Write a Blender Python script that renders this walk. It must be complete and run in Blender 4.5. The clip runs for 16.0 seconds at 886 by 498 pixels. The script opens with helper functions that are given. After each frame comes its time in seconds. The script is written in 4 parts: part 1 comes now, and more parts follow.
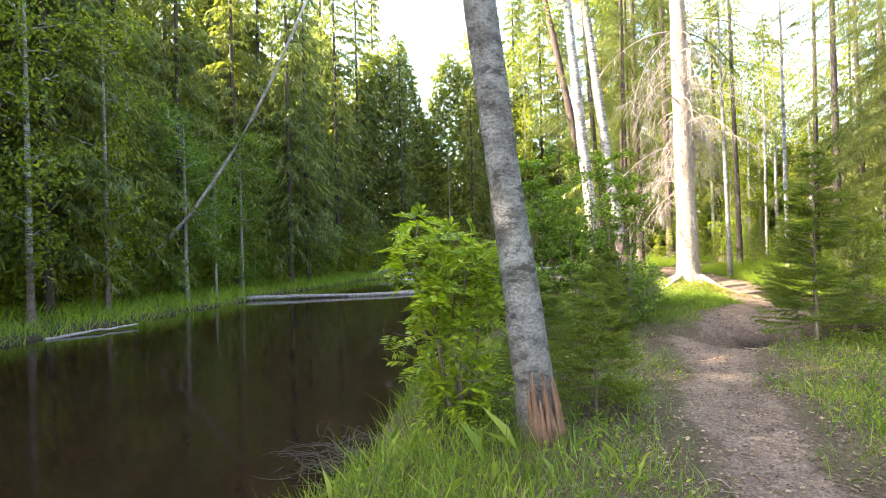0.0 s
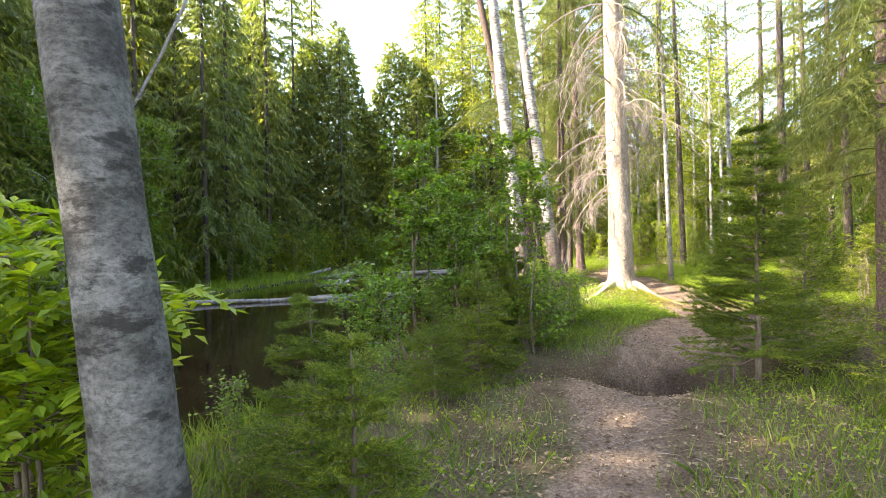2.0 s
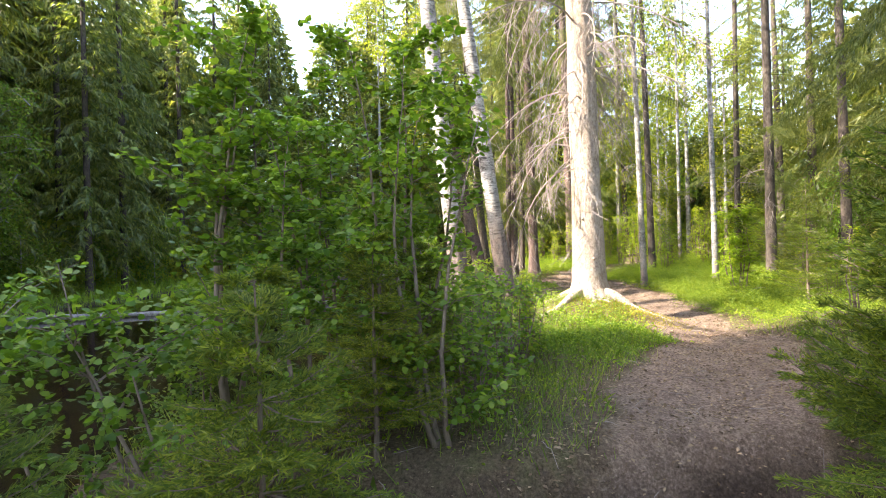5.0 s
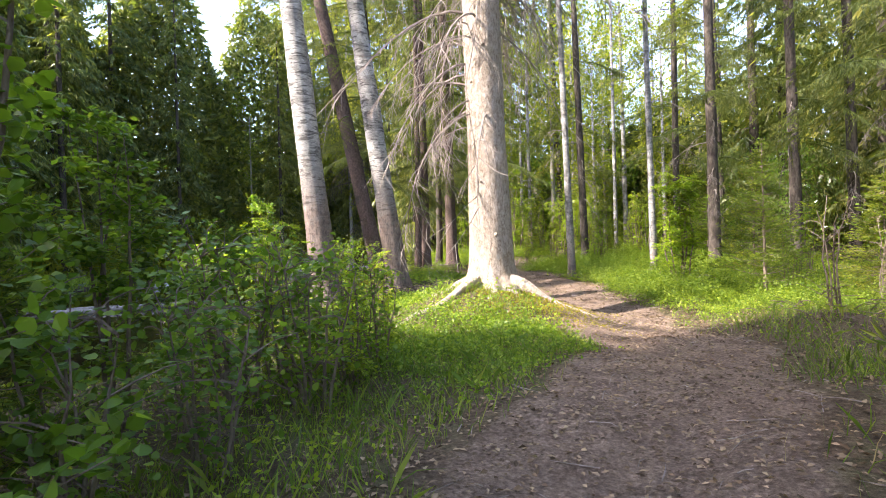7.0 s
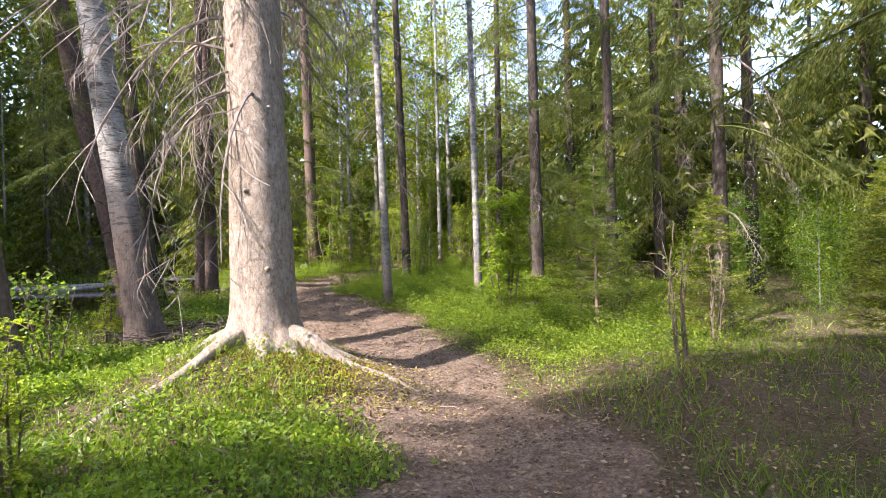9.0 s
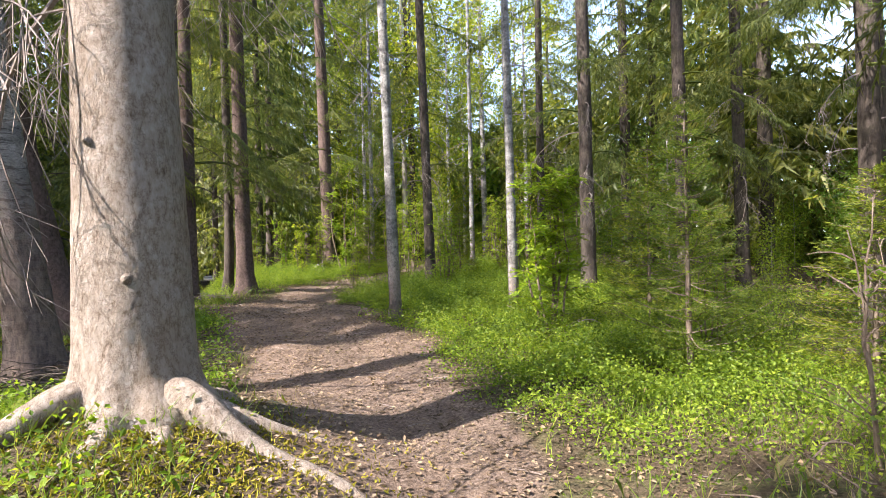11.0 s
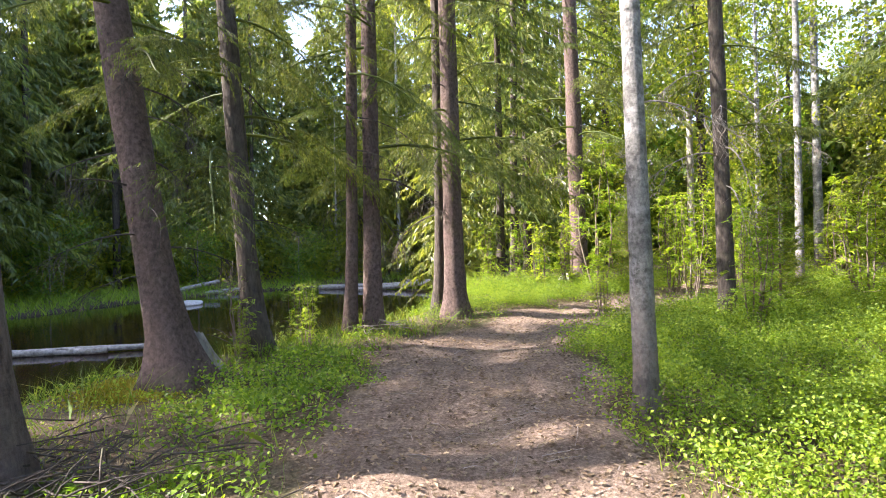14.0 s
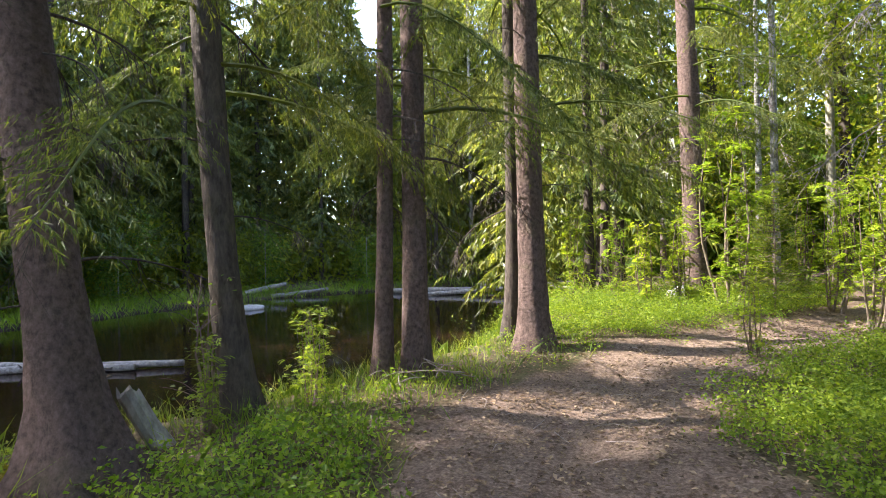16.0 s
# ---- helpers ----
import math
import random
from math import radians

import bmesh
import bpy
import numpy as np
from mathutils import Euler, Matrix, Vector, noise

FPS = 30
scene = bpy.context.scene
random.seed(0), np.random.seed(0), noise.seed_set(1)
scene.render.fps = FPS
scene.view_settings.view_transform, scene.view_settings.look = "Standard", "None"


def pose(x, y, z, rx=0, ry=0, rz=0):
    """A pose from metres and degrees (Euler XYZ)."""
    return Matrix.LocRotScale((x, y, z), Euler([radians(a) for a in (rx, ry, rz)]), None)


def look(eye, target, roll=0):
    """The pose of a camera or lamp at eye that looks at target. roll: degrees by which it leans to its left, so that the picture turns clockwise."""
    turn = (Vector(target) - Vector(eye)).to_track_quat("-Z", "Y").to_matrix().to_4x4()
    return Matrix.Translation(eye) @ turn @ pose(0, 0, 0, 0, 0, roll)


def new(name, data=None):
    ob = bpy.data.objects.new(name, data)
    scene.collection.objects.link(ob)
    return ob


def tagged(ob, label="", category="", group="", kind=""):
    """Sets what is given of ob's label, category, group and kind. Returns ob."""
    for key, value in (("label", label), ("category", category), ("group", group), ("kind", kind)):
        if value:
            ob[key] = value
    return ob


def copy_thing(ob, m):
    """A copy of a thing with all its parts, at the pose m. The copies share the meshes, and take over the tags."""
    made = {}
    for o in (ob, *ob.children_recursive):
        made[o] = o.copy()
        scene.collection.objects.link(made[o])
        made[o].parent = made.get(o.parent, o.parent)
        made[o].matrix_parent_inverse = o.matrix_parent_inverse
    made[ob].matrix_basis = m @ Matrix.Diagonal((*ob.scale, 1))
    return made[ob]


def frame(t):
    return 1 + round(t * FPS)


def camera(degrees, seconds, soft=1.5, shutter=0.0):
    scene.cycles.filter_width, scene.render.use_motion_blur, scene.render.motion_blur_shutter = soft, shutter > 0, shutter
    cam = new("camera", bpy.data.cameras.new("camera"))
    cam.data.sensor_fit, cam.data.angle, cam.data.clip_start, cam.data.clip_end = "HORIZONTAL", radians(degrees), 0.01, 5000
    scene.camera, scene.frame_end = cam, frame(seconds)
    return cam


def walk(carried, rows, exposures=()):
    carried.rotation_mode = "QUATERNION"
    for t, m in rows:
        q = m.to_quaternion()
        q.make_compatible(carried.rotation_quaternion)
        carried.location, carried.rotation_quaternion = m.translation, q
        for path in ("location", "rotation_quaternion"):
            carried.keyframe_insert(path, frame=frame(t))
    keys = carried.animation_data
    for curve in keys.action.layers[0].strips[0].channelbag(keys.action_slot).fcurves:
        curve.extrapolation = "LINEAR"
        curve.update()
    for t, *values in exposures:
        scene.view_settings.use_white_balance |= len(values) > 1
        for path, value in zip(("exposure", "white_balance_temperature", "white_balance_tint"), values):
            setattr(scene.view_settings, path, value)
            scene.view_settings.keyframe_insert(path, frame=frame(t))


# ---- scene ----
cam = camera(78.7, 16.0, 0.9)
PATH = [
    (0.0, 0.000, 0.000, 1.500, 0.00, 0.00, 1.30),
    (0.5, 0.458, 0.506, 1.521, -1.70, -0.30, 1.10),
    (1.0, 0.925, 1.054, 1.555, -3.00, -0.20, 1.20),
    (1.5, 1.297, 1.684, 1.569, -3.30, -0.40, 1.10),
    (2.0, 1.622, 2.304, 1.572, -4.10, -0.30, 1.10),
    (2.5, 1.898, 3.029, 1.567, -4.30, -0.40, 1.10),
    (3.0, 2.166, 3.764, 1.588, -4.60, -0.40, 1.00),
    (5.5, 3.138, 6.649, 1.403, -10.20, -0.20, 1.40),
    (6.0, 3.526, 7.178, 1.335, -11.70, -0.20, 1.40),
    (6.5, 3.969, 7.782, 1.131, -13.90, -0.20, 1.50),
    (7.0, 4.627, 8.612, 1.036, -14.40, -0.40, 1.60),
    (7.5, 5.125, 9.138, 1.294, -16.90, -0.40, 1.50),
    (8.0, 5.494, 9.546, 1.362, -23.40, -0.40, 1.50),
    (8.5, 5.700, 9.968, 1.348, -28.80, -0.40, 1.30),
    (9.0, 5.866, 10.395, 1.348, -32.20, -0.40, 1.30),
    (11.5, 7.775, 12.828, 1.294, -23.90, -0.30, 1.30),
    (12.0, 8.155, 13.386, 1.308, -17.10, -0.20, 1.30),
    (12.5, 8.435, 13.920, 1.389, -11.10, 0.00, 1.30),
    (13.0, 8.727, 14.451, 1.362, -7.40, 0.10, 1.20),
    (13.5, 8.932, 15.038, 1.376, -2.90, 0.10, 1.20),
    (14.0, 9.028, 15.628, 1.471, 1.20, 0.10, 1.10),
    (14.5, 9.101, 16.250, 1.471, 3.30, 0.20, 1.10),
    (15.0, 9.083, 16.818, 1.539, 5.80, 0.20, 1.00),
    (15.5, 9.045, 17.348, 1.607, 7.70, 0.30, 0.80),
    (16.0, 9.006, 17.960, 1.552, 9.20, 0.30, 1.00),
]
walk(cam, [(t, pose(x, y, z, 90 + p, r, w)) for t, x, y, z, w, p, r in PATH], [(0, 3.6, 7500, 14), (2, 3.35, 7600, 14), (3, 3.5, 7600, 14), (5.5, 3.1, 7000, 16), (7.5, 2.75, 6600, 19), (9.2, 2.45, 6500, 21), (11.3, 2.45, 6500, 18), (12, 2.6, 6600, 18), (12.5, 2.85, 6500, 18), (13.5, 3.15, 6500, 19), (15, 3.3, 6400, 19), (16, 2.95, 6600, 17)])

# exposure, sky and sun
SUN_AZ, SUN_EL = 267.0, 42.0
world = bpy.data.worlds.new("sky")
scene.world = world
world.use_nodes = True
wn = world.node_tree.nodes
sky = wn.new("ShaderNodeTexSky")
sky.sky_type = "NISHITA"
sky.sun_disc = False
sky.sun_elevation, sky.sun_rotation = radians(SUN_EL), radians(SUN_AZ)
sky.air_density, sky.dust_density = 1.0, 2.0
wn["Background"].inputs["Strength"].default_value = 0.15
world.node_tree.links.new(sky.outputs[0], wn["Background"].inputs["Color"])
sun_data = bpy.data.lights.new("sun", "SUN")
sun_data.energy, sun_data.angle, sun_data.color = 3.5, radians(0.5), (1.0, 0.94, 0.85)
sun = new("sun", sun_data)
to_sun = Vector((math.sin(radians(SUN_AZ)) * math.cos(radians(SUN_EL)), math.cos(radians(SUN_AZ)) * math.cos(radians(SUN_EL)), math.sin(radians(SUN_EL))))
sun.matrix_world = look(to_sun * 60, (0, 0, 0))

# ---- materials ----


class Mat:
    """A node material with a Principled shader and short ways to add nodes."""

    def __init__(self, name):
        self.m = bpy.data.materials.new(name)
        self.m.use_nodes = True
        self.t = self.m.node_tree
        self.p = self.t.nodes["Principled BSDF"]
        self.out = self.t.nodes["Material Output"]

    def node(self, kind, **values):
        n = self.t.nodes.new(kind)
        for key, v in values.items():
            n.inputs[key.replace("_", " ")].default_value = v
        return n

    def link(self, a, b):
        self.t.links.new(a, b)

    def coord(self, scale=(1, 1, 1)):
        c = self.node("ShaderNodeTexCoord")
        mp = self.node("ShaderNodeMapping")
        mp.inputs["Scale"].default_value = scale
        self.link(c.outputs["Object"], mp.inputs["Vector"])
        return mp.outputs[0]

    def noise(self, vec, scale, detail=5.0, rough=0.6):
        n = self.node("ShaderNodeTexNoise", Scale=scale, Detail=detail, Roughness=rough)
        self.link(vec, n.inputs["Vector"])
        return n.outputs["Fac"]

    def ramp(self, fac, stops):
        r = self.node("ShaderNodeValToRGB")
        e = r.color_ramp.elements
        while len(e) < len(stops):
            e.new(0.5)
        for el, (pos, col) in zip(e, stops):
            el.position, el.color = pos, (*col, 1)
        self.link(fac, r.inputs["Fac"])
        return r.outputs["Color"]

    def mix(self, fac, a, b, mode="MIX"):
        n = self.node("ShaderNodeMix")
        n.data_type, n.blend_type = "RGBA", mode
        for sock, v in ((n.inputs[0], fac), (n.inputs[6], a), (n.inputs[7], b)):
            if isinstance(v, (int, float)):
                sock.default_value = v
            elif isinstance(v, tuple):
                sock.default_value = (*v, 1)
            else:
                self.link(v, sock)
        return n.outputs[2]

    def bump(self, height, strength=0.5, distance=0.02):
        b = self.node("ShaderNodeBump", Strength=strength, Distance=distance)
        self.link(height, b.inputs["Height"])
        self.link(b.outputs[0], self.p.inputs["Normal"])

    def base(self, col, rough=0.8, spec=0.3):
        if isinstance(col, tuple):
            self.p.inputs["Base Color"].default_value = (*col, 1)
        else:
            self.link(col, self.p.inputs["Base Color"])
        self.p.inputs["Roughness"].default_value = rough
        self.p.inputs["Specular IOR Level"].default_value = spec
        return self


def leaf_mat(name, dark, mid, light, through_share=0.4, rough=0.5, spec=0.35):
    """Leaves or needles: tint varies by leaf, by tree and in patches; part of the light passes through."""
    a = Mat(name)
    geo = a.node("ShaderNodeNewGeometry")
    info = a.node("ShaderNodeObjectInfo")
    patch = a.noise(a.coord(), 0.9, 3)
    col = a.ramp(geo.outputs["Random Per Island"], [(0.0, dark), (0.5, mid), (1.0, light)])
    shift = a.ramp(patch, [(0.3, (0.62, 0.68, 0.60)), (0.7, (1.25, 1.15, 1.0))])
    col = a.mix(0.8, col, shift, "MULTIPLY")
    own = a.ramp(info.outputs["Random"], [(0.0, (0.72, 0.82, 0.85)), (1.0, (1.2, 1.08, 0.85))])
    col = a.mix(0.8, col, own, "MULTIPLY")
    a.base(col, rough, spec)
    tr = a.node("ShaderNodeBsdfTranslucent")
    warm = a.mix(1.0, col, (1.4, 1.42, 0.6), "MULTIPLY")
    a.link(warm, tr.inputs["Color"])
    ms = a.node("ShaderNodeMixShader", Fac=through_share)
    a.link(a.p.outputs[0], ms.inputs[1])
    a.link(tr.outputs[0], ms.inputs[2])
    a.link(ms.outputs[0], a.out.inputs["Surface"])
    return a.m


def bark_mat(name, dark, light, moss=(0.10, 0.13, 0.03), moss_share=0.25, stretch=0.35, scale=22, strength=0.8):
    a = Mat(name)
    v = a.coord((1, 1, stretch))
    n1, n2 = a.noise(v, scale, 8, 0.7), a.noise(a.coord(), 2.3, 4)
    col = a.ramp(n1, [(0.32, dark), (0.68, light)])
    col = a.mix(a.ramp(n2, [(0.55, (0, 0, 0)), (0.75, (moss_share,) * 3)]), col, moss)
    a.base(col, 0.9, 0.2)
    a.bump(n1, strength, 0.03)
    return a.m


def birch_mat(name, white=(0.58, 0.56, 0.52), grey=(0.26, 0.25, 0.23), dark=(0.05, 0.045, 0.04), share=0.51, band=14, foot=1.9):
    """Birch bark: pale skin, dark marks across it, and a dark fissured foot up to about foot metres."""
    a = Mat(name)
    lines = a.noise(a.coord((2.6, 2.6, band)), 1.9, 7, 0.72)
    patches = a.noise(a.coord((1, 1, 1.6)), 3.2, 6, 0.65)
    fine = a.noise(a.coord((1, 1, max(0.8, band / 4))), 34, 8, 0.75)
    col = a.ramp(patches, [(0.40, grey), (0.62, white)])
    col = a.mix(0.75, col, a.ramp(fine, [(0.38, (0.25,) * 3), (0.58, (1.0,) * 3)]), "MULTIPLY")
    col = a.mix(a.ramp(lines, [(share, (0, 0, 0)), (share + 0.07, (0.85,) * 3)]), col, dark)
    spl = a.node("ShaderNodeSeparateXYZ")
    a.link(a.coord(), spl.inputs[0])
    up = a.node("ShaderNodeMath")
    up.operation = "MULTIPLY_ADD"
    a.link(patches, up.inputs[0])
    up.inputs[1].default_value = -2.6
    a.link(spl.outputs["Z"], up.inputs[2])
    up2 = a.node("ShaderNodeMapRange")
    a.link(up.outputs[0], up2.inputs["Value"])
    up2.inputs["From Min"].default_value, up2.inputs["From Max"].default_value = foot - 1.9, foot - 0.7
    up2.inputs["To Min"].default_value, up2.inputs["To Max"].default_value = 0.9, 0.0
    rough_foot = a.ramp(a.noise(a.coord((1, 1, 0.35)), 20, 8, 0.75), [(0.35, (0.05, 0.036, 0.03)), (0.62, (0.22, 0.16, 0.13))])
    col = a.mix(up2.outputs[0], col, rough_foot)
    a.base(col, 0.75, 0.25)
    a.bump(a.mix(0.6, lines, fine), 1.0, 0.04)
    return a.m


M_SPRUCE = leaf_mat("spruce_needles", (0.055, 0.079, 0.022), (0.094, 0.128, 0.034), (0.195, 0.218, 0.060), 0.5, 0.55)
# same needles in paler tones, which brighten the backlit trees across the river
M_SPRUCE_FAR_LIT = leaf_mat("far_spruce_needles_lit", (0.080, 0.118, 0.040), (0.140, 0.180, 0.056), (0.250, 0.275, 0.080), 0.6, 0.42, 0.6)
M_YOUNG = leaf_mat("young_spruce_needles", (0.060, 0.105, 0.020), (0.125, 0.180, 0.028), (0.260, 0.305, 0.048), 0.5, 0.5)
M_ROWAN = leaf_mat("rowan_leaves", (0.155, 0.239, 0.023), (0.231, 0.341, 0.026), (0.384, 0.454, 0.044), 0.5, 0.45)
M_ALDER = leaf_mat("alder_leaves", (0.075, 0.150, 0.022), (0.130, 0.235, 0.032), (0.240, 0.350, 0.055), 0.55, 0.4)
M_BIRCHLEAF = leaf_mat("birch_leaves", (0.100, 0.155, 0.022), (0.185, 0.245, 0.034), (0.330, 0.365, 0.060), 0.6, 0.5)
M_BERRY = leaf_mat("bilberry_leaves", (0.075, 0.140, 0.018), (0.150, 0.245, 0.026), (0.250, 0.345, 0.045), 0.5, 0.5)
M_GRASS = leaf_mat("grass_blades", (0.073, 0.138, 0.015), (0.133, 0.222, 0.026), (0.257, 0.307, 0.061), 0.4, 0.5)
# grass in brighter greens: sunlight put into the colour of the shaded far shore
M_SHORE_LIT = leaf_mat("shore_grass_lit", (0.12, 0.23, 0.02), (0.19, 0.33, 0.03), (0.30, 0.42, 0.06), 0.45, 0.5)
M_STRAW = leaf_mat("dry_grass", (0.20, 0.15, 0.07), (0.30, 0.24, 0.13), (0.42, 0.36, 0.22), 0.25, 0.7, 0.2)
M_LITTER = leaf_mat("dead_leaves", (0.055, 0.040, 0.030), (0.15, 0.11, 0.085), (0.31, 0.25, 0.205), 0.1, 0.8, 0.2)
M_BARK = bark_mat("spruce_bark", (0.045, 0.031, 0.027), (0.165, 0.118, 0.102), stretch=0.8, scale=26, strength=1.0)
M_BARK_DARK = bark_mat("dark_spruce_bark", (0.030, 0.025, 0.021), (0.105, 0.086, 0.072))
M_BARK_GREY = bark_mat("grey_aspen_bark", (0.14, 0.13, 0.11), (0.36, 0.34, 0.29), (0.16, 0.17, 0.08), 0.3, 0.5, 14, 0.5)


def pale_mat():
    """Pale smooth bark with shallow dents, fine cracks and brown stains."""
    a = Mat("pale_smooth_bark")
    v = a.coord((1, 1, 0.5))
    dents, cracks, stain = a.noise(a.coord((1, 1, 0.8)), 5, 3, 0.5), a.noise(v, 26, 8, 0.75), a.noise(v, 2.2, 5, 0.65)
    col = a.ramp(cracks, [(0.30, (0.12, 0.082, 0.055)), (0.45, (0.32, 0.262, 0.208)), (0.72, (0.49, 0.435, 0.385))])
    col = a.mix(a.ramp(stain, [(0.50, (0, 0, 0)), (0.68, (0.5, 0.5, 0.5))]), col, (0.19, 0.13, 0.075))
    a.base(col, 0.8, 0.25)
    flakes = a.noise(a.coord((1.0, 1.0, 0.7)), 7.5, 9, 0.8)
    rims = a.ramp(flakes, [(0.475, (1, 1, 1)), (0.497, (0.35, 0.28, 0.22)), (0.515, (1, 1, 1))])
    col = a.mix(0.8, col, rims, "MULTIPLY")
    a.base(col, 0.8, 0.25)
    a.bump(a.mix(0.45, a.mix(0.4, dents, cracks), flakes), 1.0, 0.10)
    return a.m


M_BARK_PALE = pale_mat()
M_BIRCH = birch_mat("birch_bark")
M_LICHEN = birch_mat("lichen_grey_bark", (0.37, 0.365, 0.345), (0.14, 0.135, 0.125), (0.05, 0.047, 0.042), 0.585, 2.2, 0.5)
M_BIRCH_GREY = birch_mat("old_birch_bark", (0.32, 0.31, 0.285), (0.11, 0.103, 0.09), (0.04, 0.035, 0.03), 0.54, 6, 0.2)
M_TWIG = bark_mat("twig_bark", (0.10, 0.075, 0.055), (0.24, 0.19, 0.15), moss_share=0.1)
M_DEAD = bark_mat("dead_twig", (0.13, 0.105, 0.09), (0.34, 0.29, 0.255), (0.24, 0.24, 0.15), 0.35)
M_LOG = bark_mat("weathered_log", (0.10, 0.088, 0.078), (0.36, 0.335, 0.31), (0.2, 0.19, 0.10), 0.3, 1.0, 9)
M_WOOD = bark_mat("torn_wood", (0.07, 0.035, 0.02), (0.26, 0.15, 0.095), (0.06, 0.04, 0.03), 0.6, 0.12, 30)
M_STONE = bark_mat("boulder", (0.22, 0.21, 0.20), (0.46, 0.45, 0.43), (0.18, 0.19, 0.08), 0.3, 1.0, 8)
M_MOSS = leaf_mat("moss", (0.13, 0.13, 0.02), (0.20, 0.19, 0.03), (0.28, 0.25, 0.05), 0.2, 0.9, 0.1)


def ground_mat():
    a = Mat("forest_floor")
    v = a.coord()
    at = a.node("ShaderNodeAttribute")
    at.attribute_name = "trod"
    wet = a.node("ShaderNodeAttribute")
    wet.attribute_name = "mud"
    big, mid, fine = a.noise(v, 0.6, 4), a.noise(v, 4.0, 6, 0.7), a.noise(v, 38, 8, 0.75)
    earth = a.ramp(fine, [(0.30, (0.075, 0.054, 0.040)), (0.5, (0.20, 0.148, 0.112)), (0.72, (0.41, 0.325, 0.265))])
    litter = a.ramp(fine, [(0.30, (0.045, 0.034, 0.023)), (0.52, (0.14, 0.105, 0.07)), (0.75, (0.29, 0.225, 0.16))])
    green = a.ramp(fine, [(0.3, (0.025, 0.046, 0.010)), (0.6, (0.065, 0.105, 0.018)), (0.8, (0.12, 0.15, 0.04))])
    off = a.mix(a.ramp(a.mix(0.5, big, mid), [(0.46, (0, 0, 0)), (0.66, (0.75, 0.75, 0.75))]), litter, green)
    edge = a.mix(0.35, at.outputs["Fac"], mid, "OVERLAY")
    col = a.mix(a.ramp(edge, [(0.35, (0, 0, 0)), (0.6, (1, 1, 1))]), off, earth)
    col = a.mix(0.75, col, a.ramp(mid, [(0.35, (0.55, 0.52, 0.50)), (0.65, (1.1, 1.08, 1.05))]), "MULTIPLY")
    col = a.mix(wet.outputs["Fac"], col, a.ramp(fine, [(0.35, (0.012, 0.009, 0.007)), (0.7, (0.06, 0.042, 0.032))]))
    a.base(col, 0.95, 0.15)
    a.bump(a.mix(0.5, fine, mid), 1.0, 0.07)
    return a.m


def water_mat():
    a = Mat("river_water")
    a.base((0.014, 0.0066, 0.0042), 0.05, 0.5)
    a.p.inputs["IOR"].default_value = 1.33
    n = a.noise(a.coord((1.0, 0.55, 1)), 2.2, 4, 0.55)
    n2 = a.noise(a.coord((1.0, 0.35, 1)), 11, 3, 0.5)
    a.bump(a.mix(0.3, n, n2), 0.10, 0.05)
    return a.m


M_GROUND, M_WATER = ground_mat(), water_mat()

# ---- mesh helpers ----
rng = np.random.default_rng(7)


def unit(v):
    return v / (np.linalg.norm(v, axis=-1, keepdims=True) + 1e-9)


def mesh_of(name, verts, faces, mat, smooth=True):
    me = bpy.data.meshes.new(name)
    me.from_pydata(verts.tolist() if hasattr(verts, "tolist") else verts, [], faces.tolist() if hasattr(faces, "tolist") else faces)
    me.materials.append(mat)
    if smooth:
        me.polygons.foreach_set("use_smooth", [True] * len(me.polygons))
    return me


class Heap:
    """Gathers vertices and faces for one mesh."""

    def __init__(self):
        self.v, self.f, self.n = [], [], 0

    def add(self, v, f):
        self.v.append(np.asarray(v, float))
        if isinstance(f, list):
            self.f.extend([i + self.n for i in face] for face in f)
        else:
            self.f.extend((f + self.n).tolist())
        self.n += len(v)
        return self

    def mesh(self, name, mat, smooth=True):
        return mesh_of(name, np.concatenate(self.v), self.f, mat, smooth)


def cards(P, D, U, L, W, mid=0.45, sag=0.12):
    """Pointed leaves: at P along D, lying across U, of length L and width W."""
    n = len(P)
    D = unit(D)
    S = unit(np.cross(D, U))
    N = np.cross(S, D)
    L = np.broadcast_to(np.asarray(L, float), (n,))[:, None]
    W = np.broadcast_to(np.asarray(W, float), (n,))[:, None]
    m = P + D * L * mid + N * L * sag
    v = np.stack([P, m + S * W / 2, P + D * L, m - S * W / 2], 1).reshape(-1, 3)
    return v, np.arange(n * 4).reshape(n, 4)


def needles(P, D, L, W):
    """Thin single triangles."""
    n = len(P)
    D = unit(D)
    S = unit(np.cross(D, rng.normal(size=(n, 3)))) * np.asarray(W).reshape(-1, 1) / 2
    v = np.stack([P + S, P - S, P + D * np.asarray(L).reshape(-1, 1)], 1).reshape(-1, 3)
    return v, np.arange(n * 3).reshape(n, 3)


def tube(pts, radii, sides=8, cap=True, rough=0.0):
    """A tapered tube along a line of points."""
    pts = np.asarray(pts, float)
    k = len(pts)
    T = unit(np.gradient(pts, axis=0))
    ref = np.where(np.abs(T[:, 2:3]) > 0.85, np.array([[1.0, 0, 0]]), np.array([[0, 0, 1.0]]))
    A = unit(np.cross(T, ref))
    B = np.cross(T, A)
    ang = np.linspace(0, 2 * np.pi, sides, endpoint=False)
    r = np.asarray(radii, float)[:, None] * (1 + rough * rng.normal(size=(k, sides)))
    v = pts[:, None, :] + r[..., None] * (np.cos(ang)[None, :, None] * A[:, None, :] + np.sin(ang)[None, :, None] * B[:, None, :])
    i = np.arange(k - 1)[:, None] * sides
    j = np.arange(sides)[None, :]
    j2 = (j + 1) % sides
    f = np.stack([i + j, i + j2, i + sides + j2, i + sides + j], -1).reshape(-1, 4).tolist()
    if cap:
        f.append(list(range((k - 1) * sides, k * sides)))
        f.append(list(range(sides))[::-1])
    return v.reshape(-1, 3), f


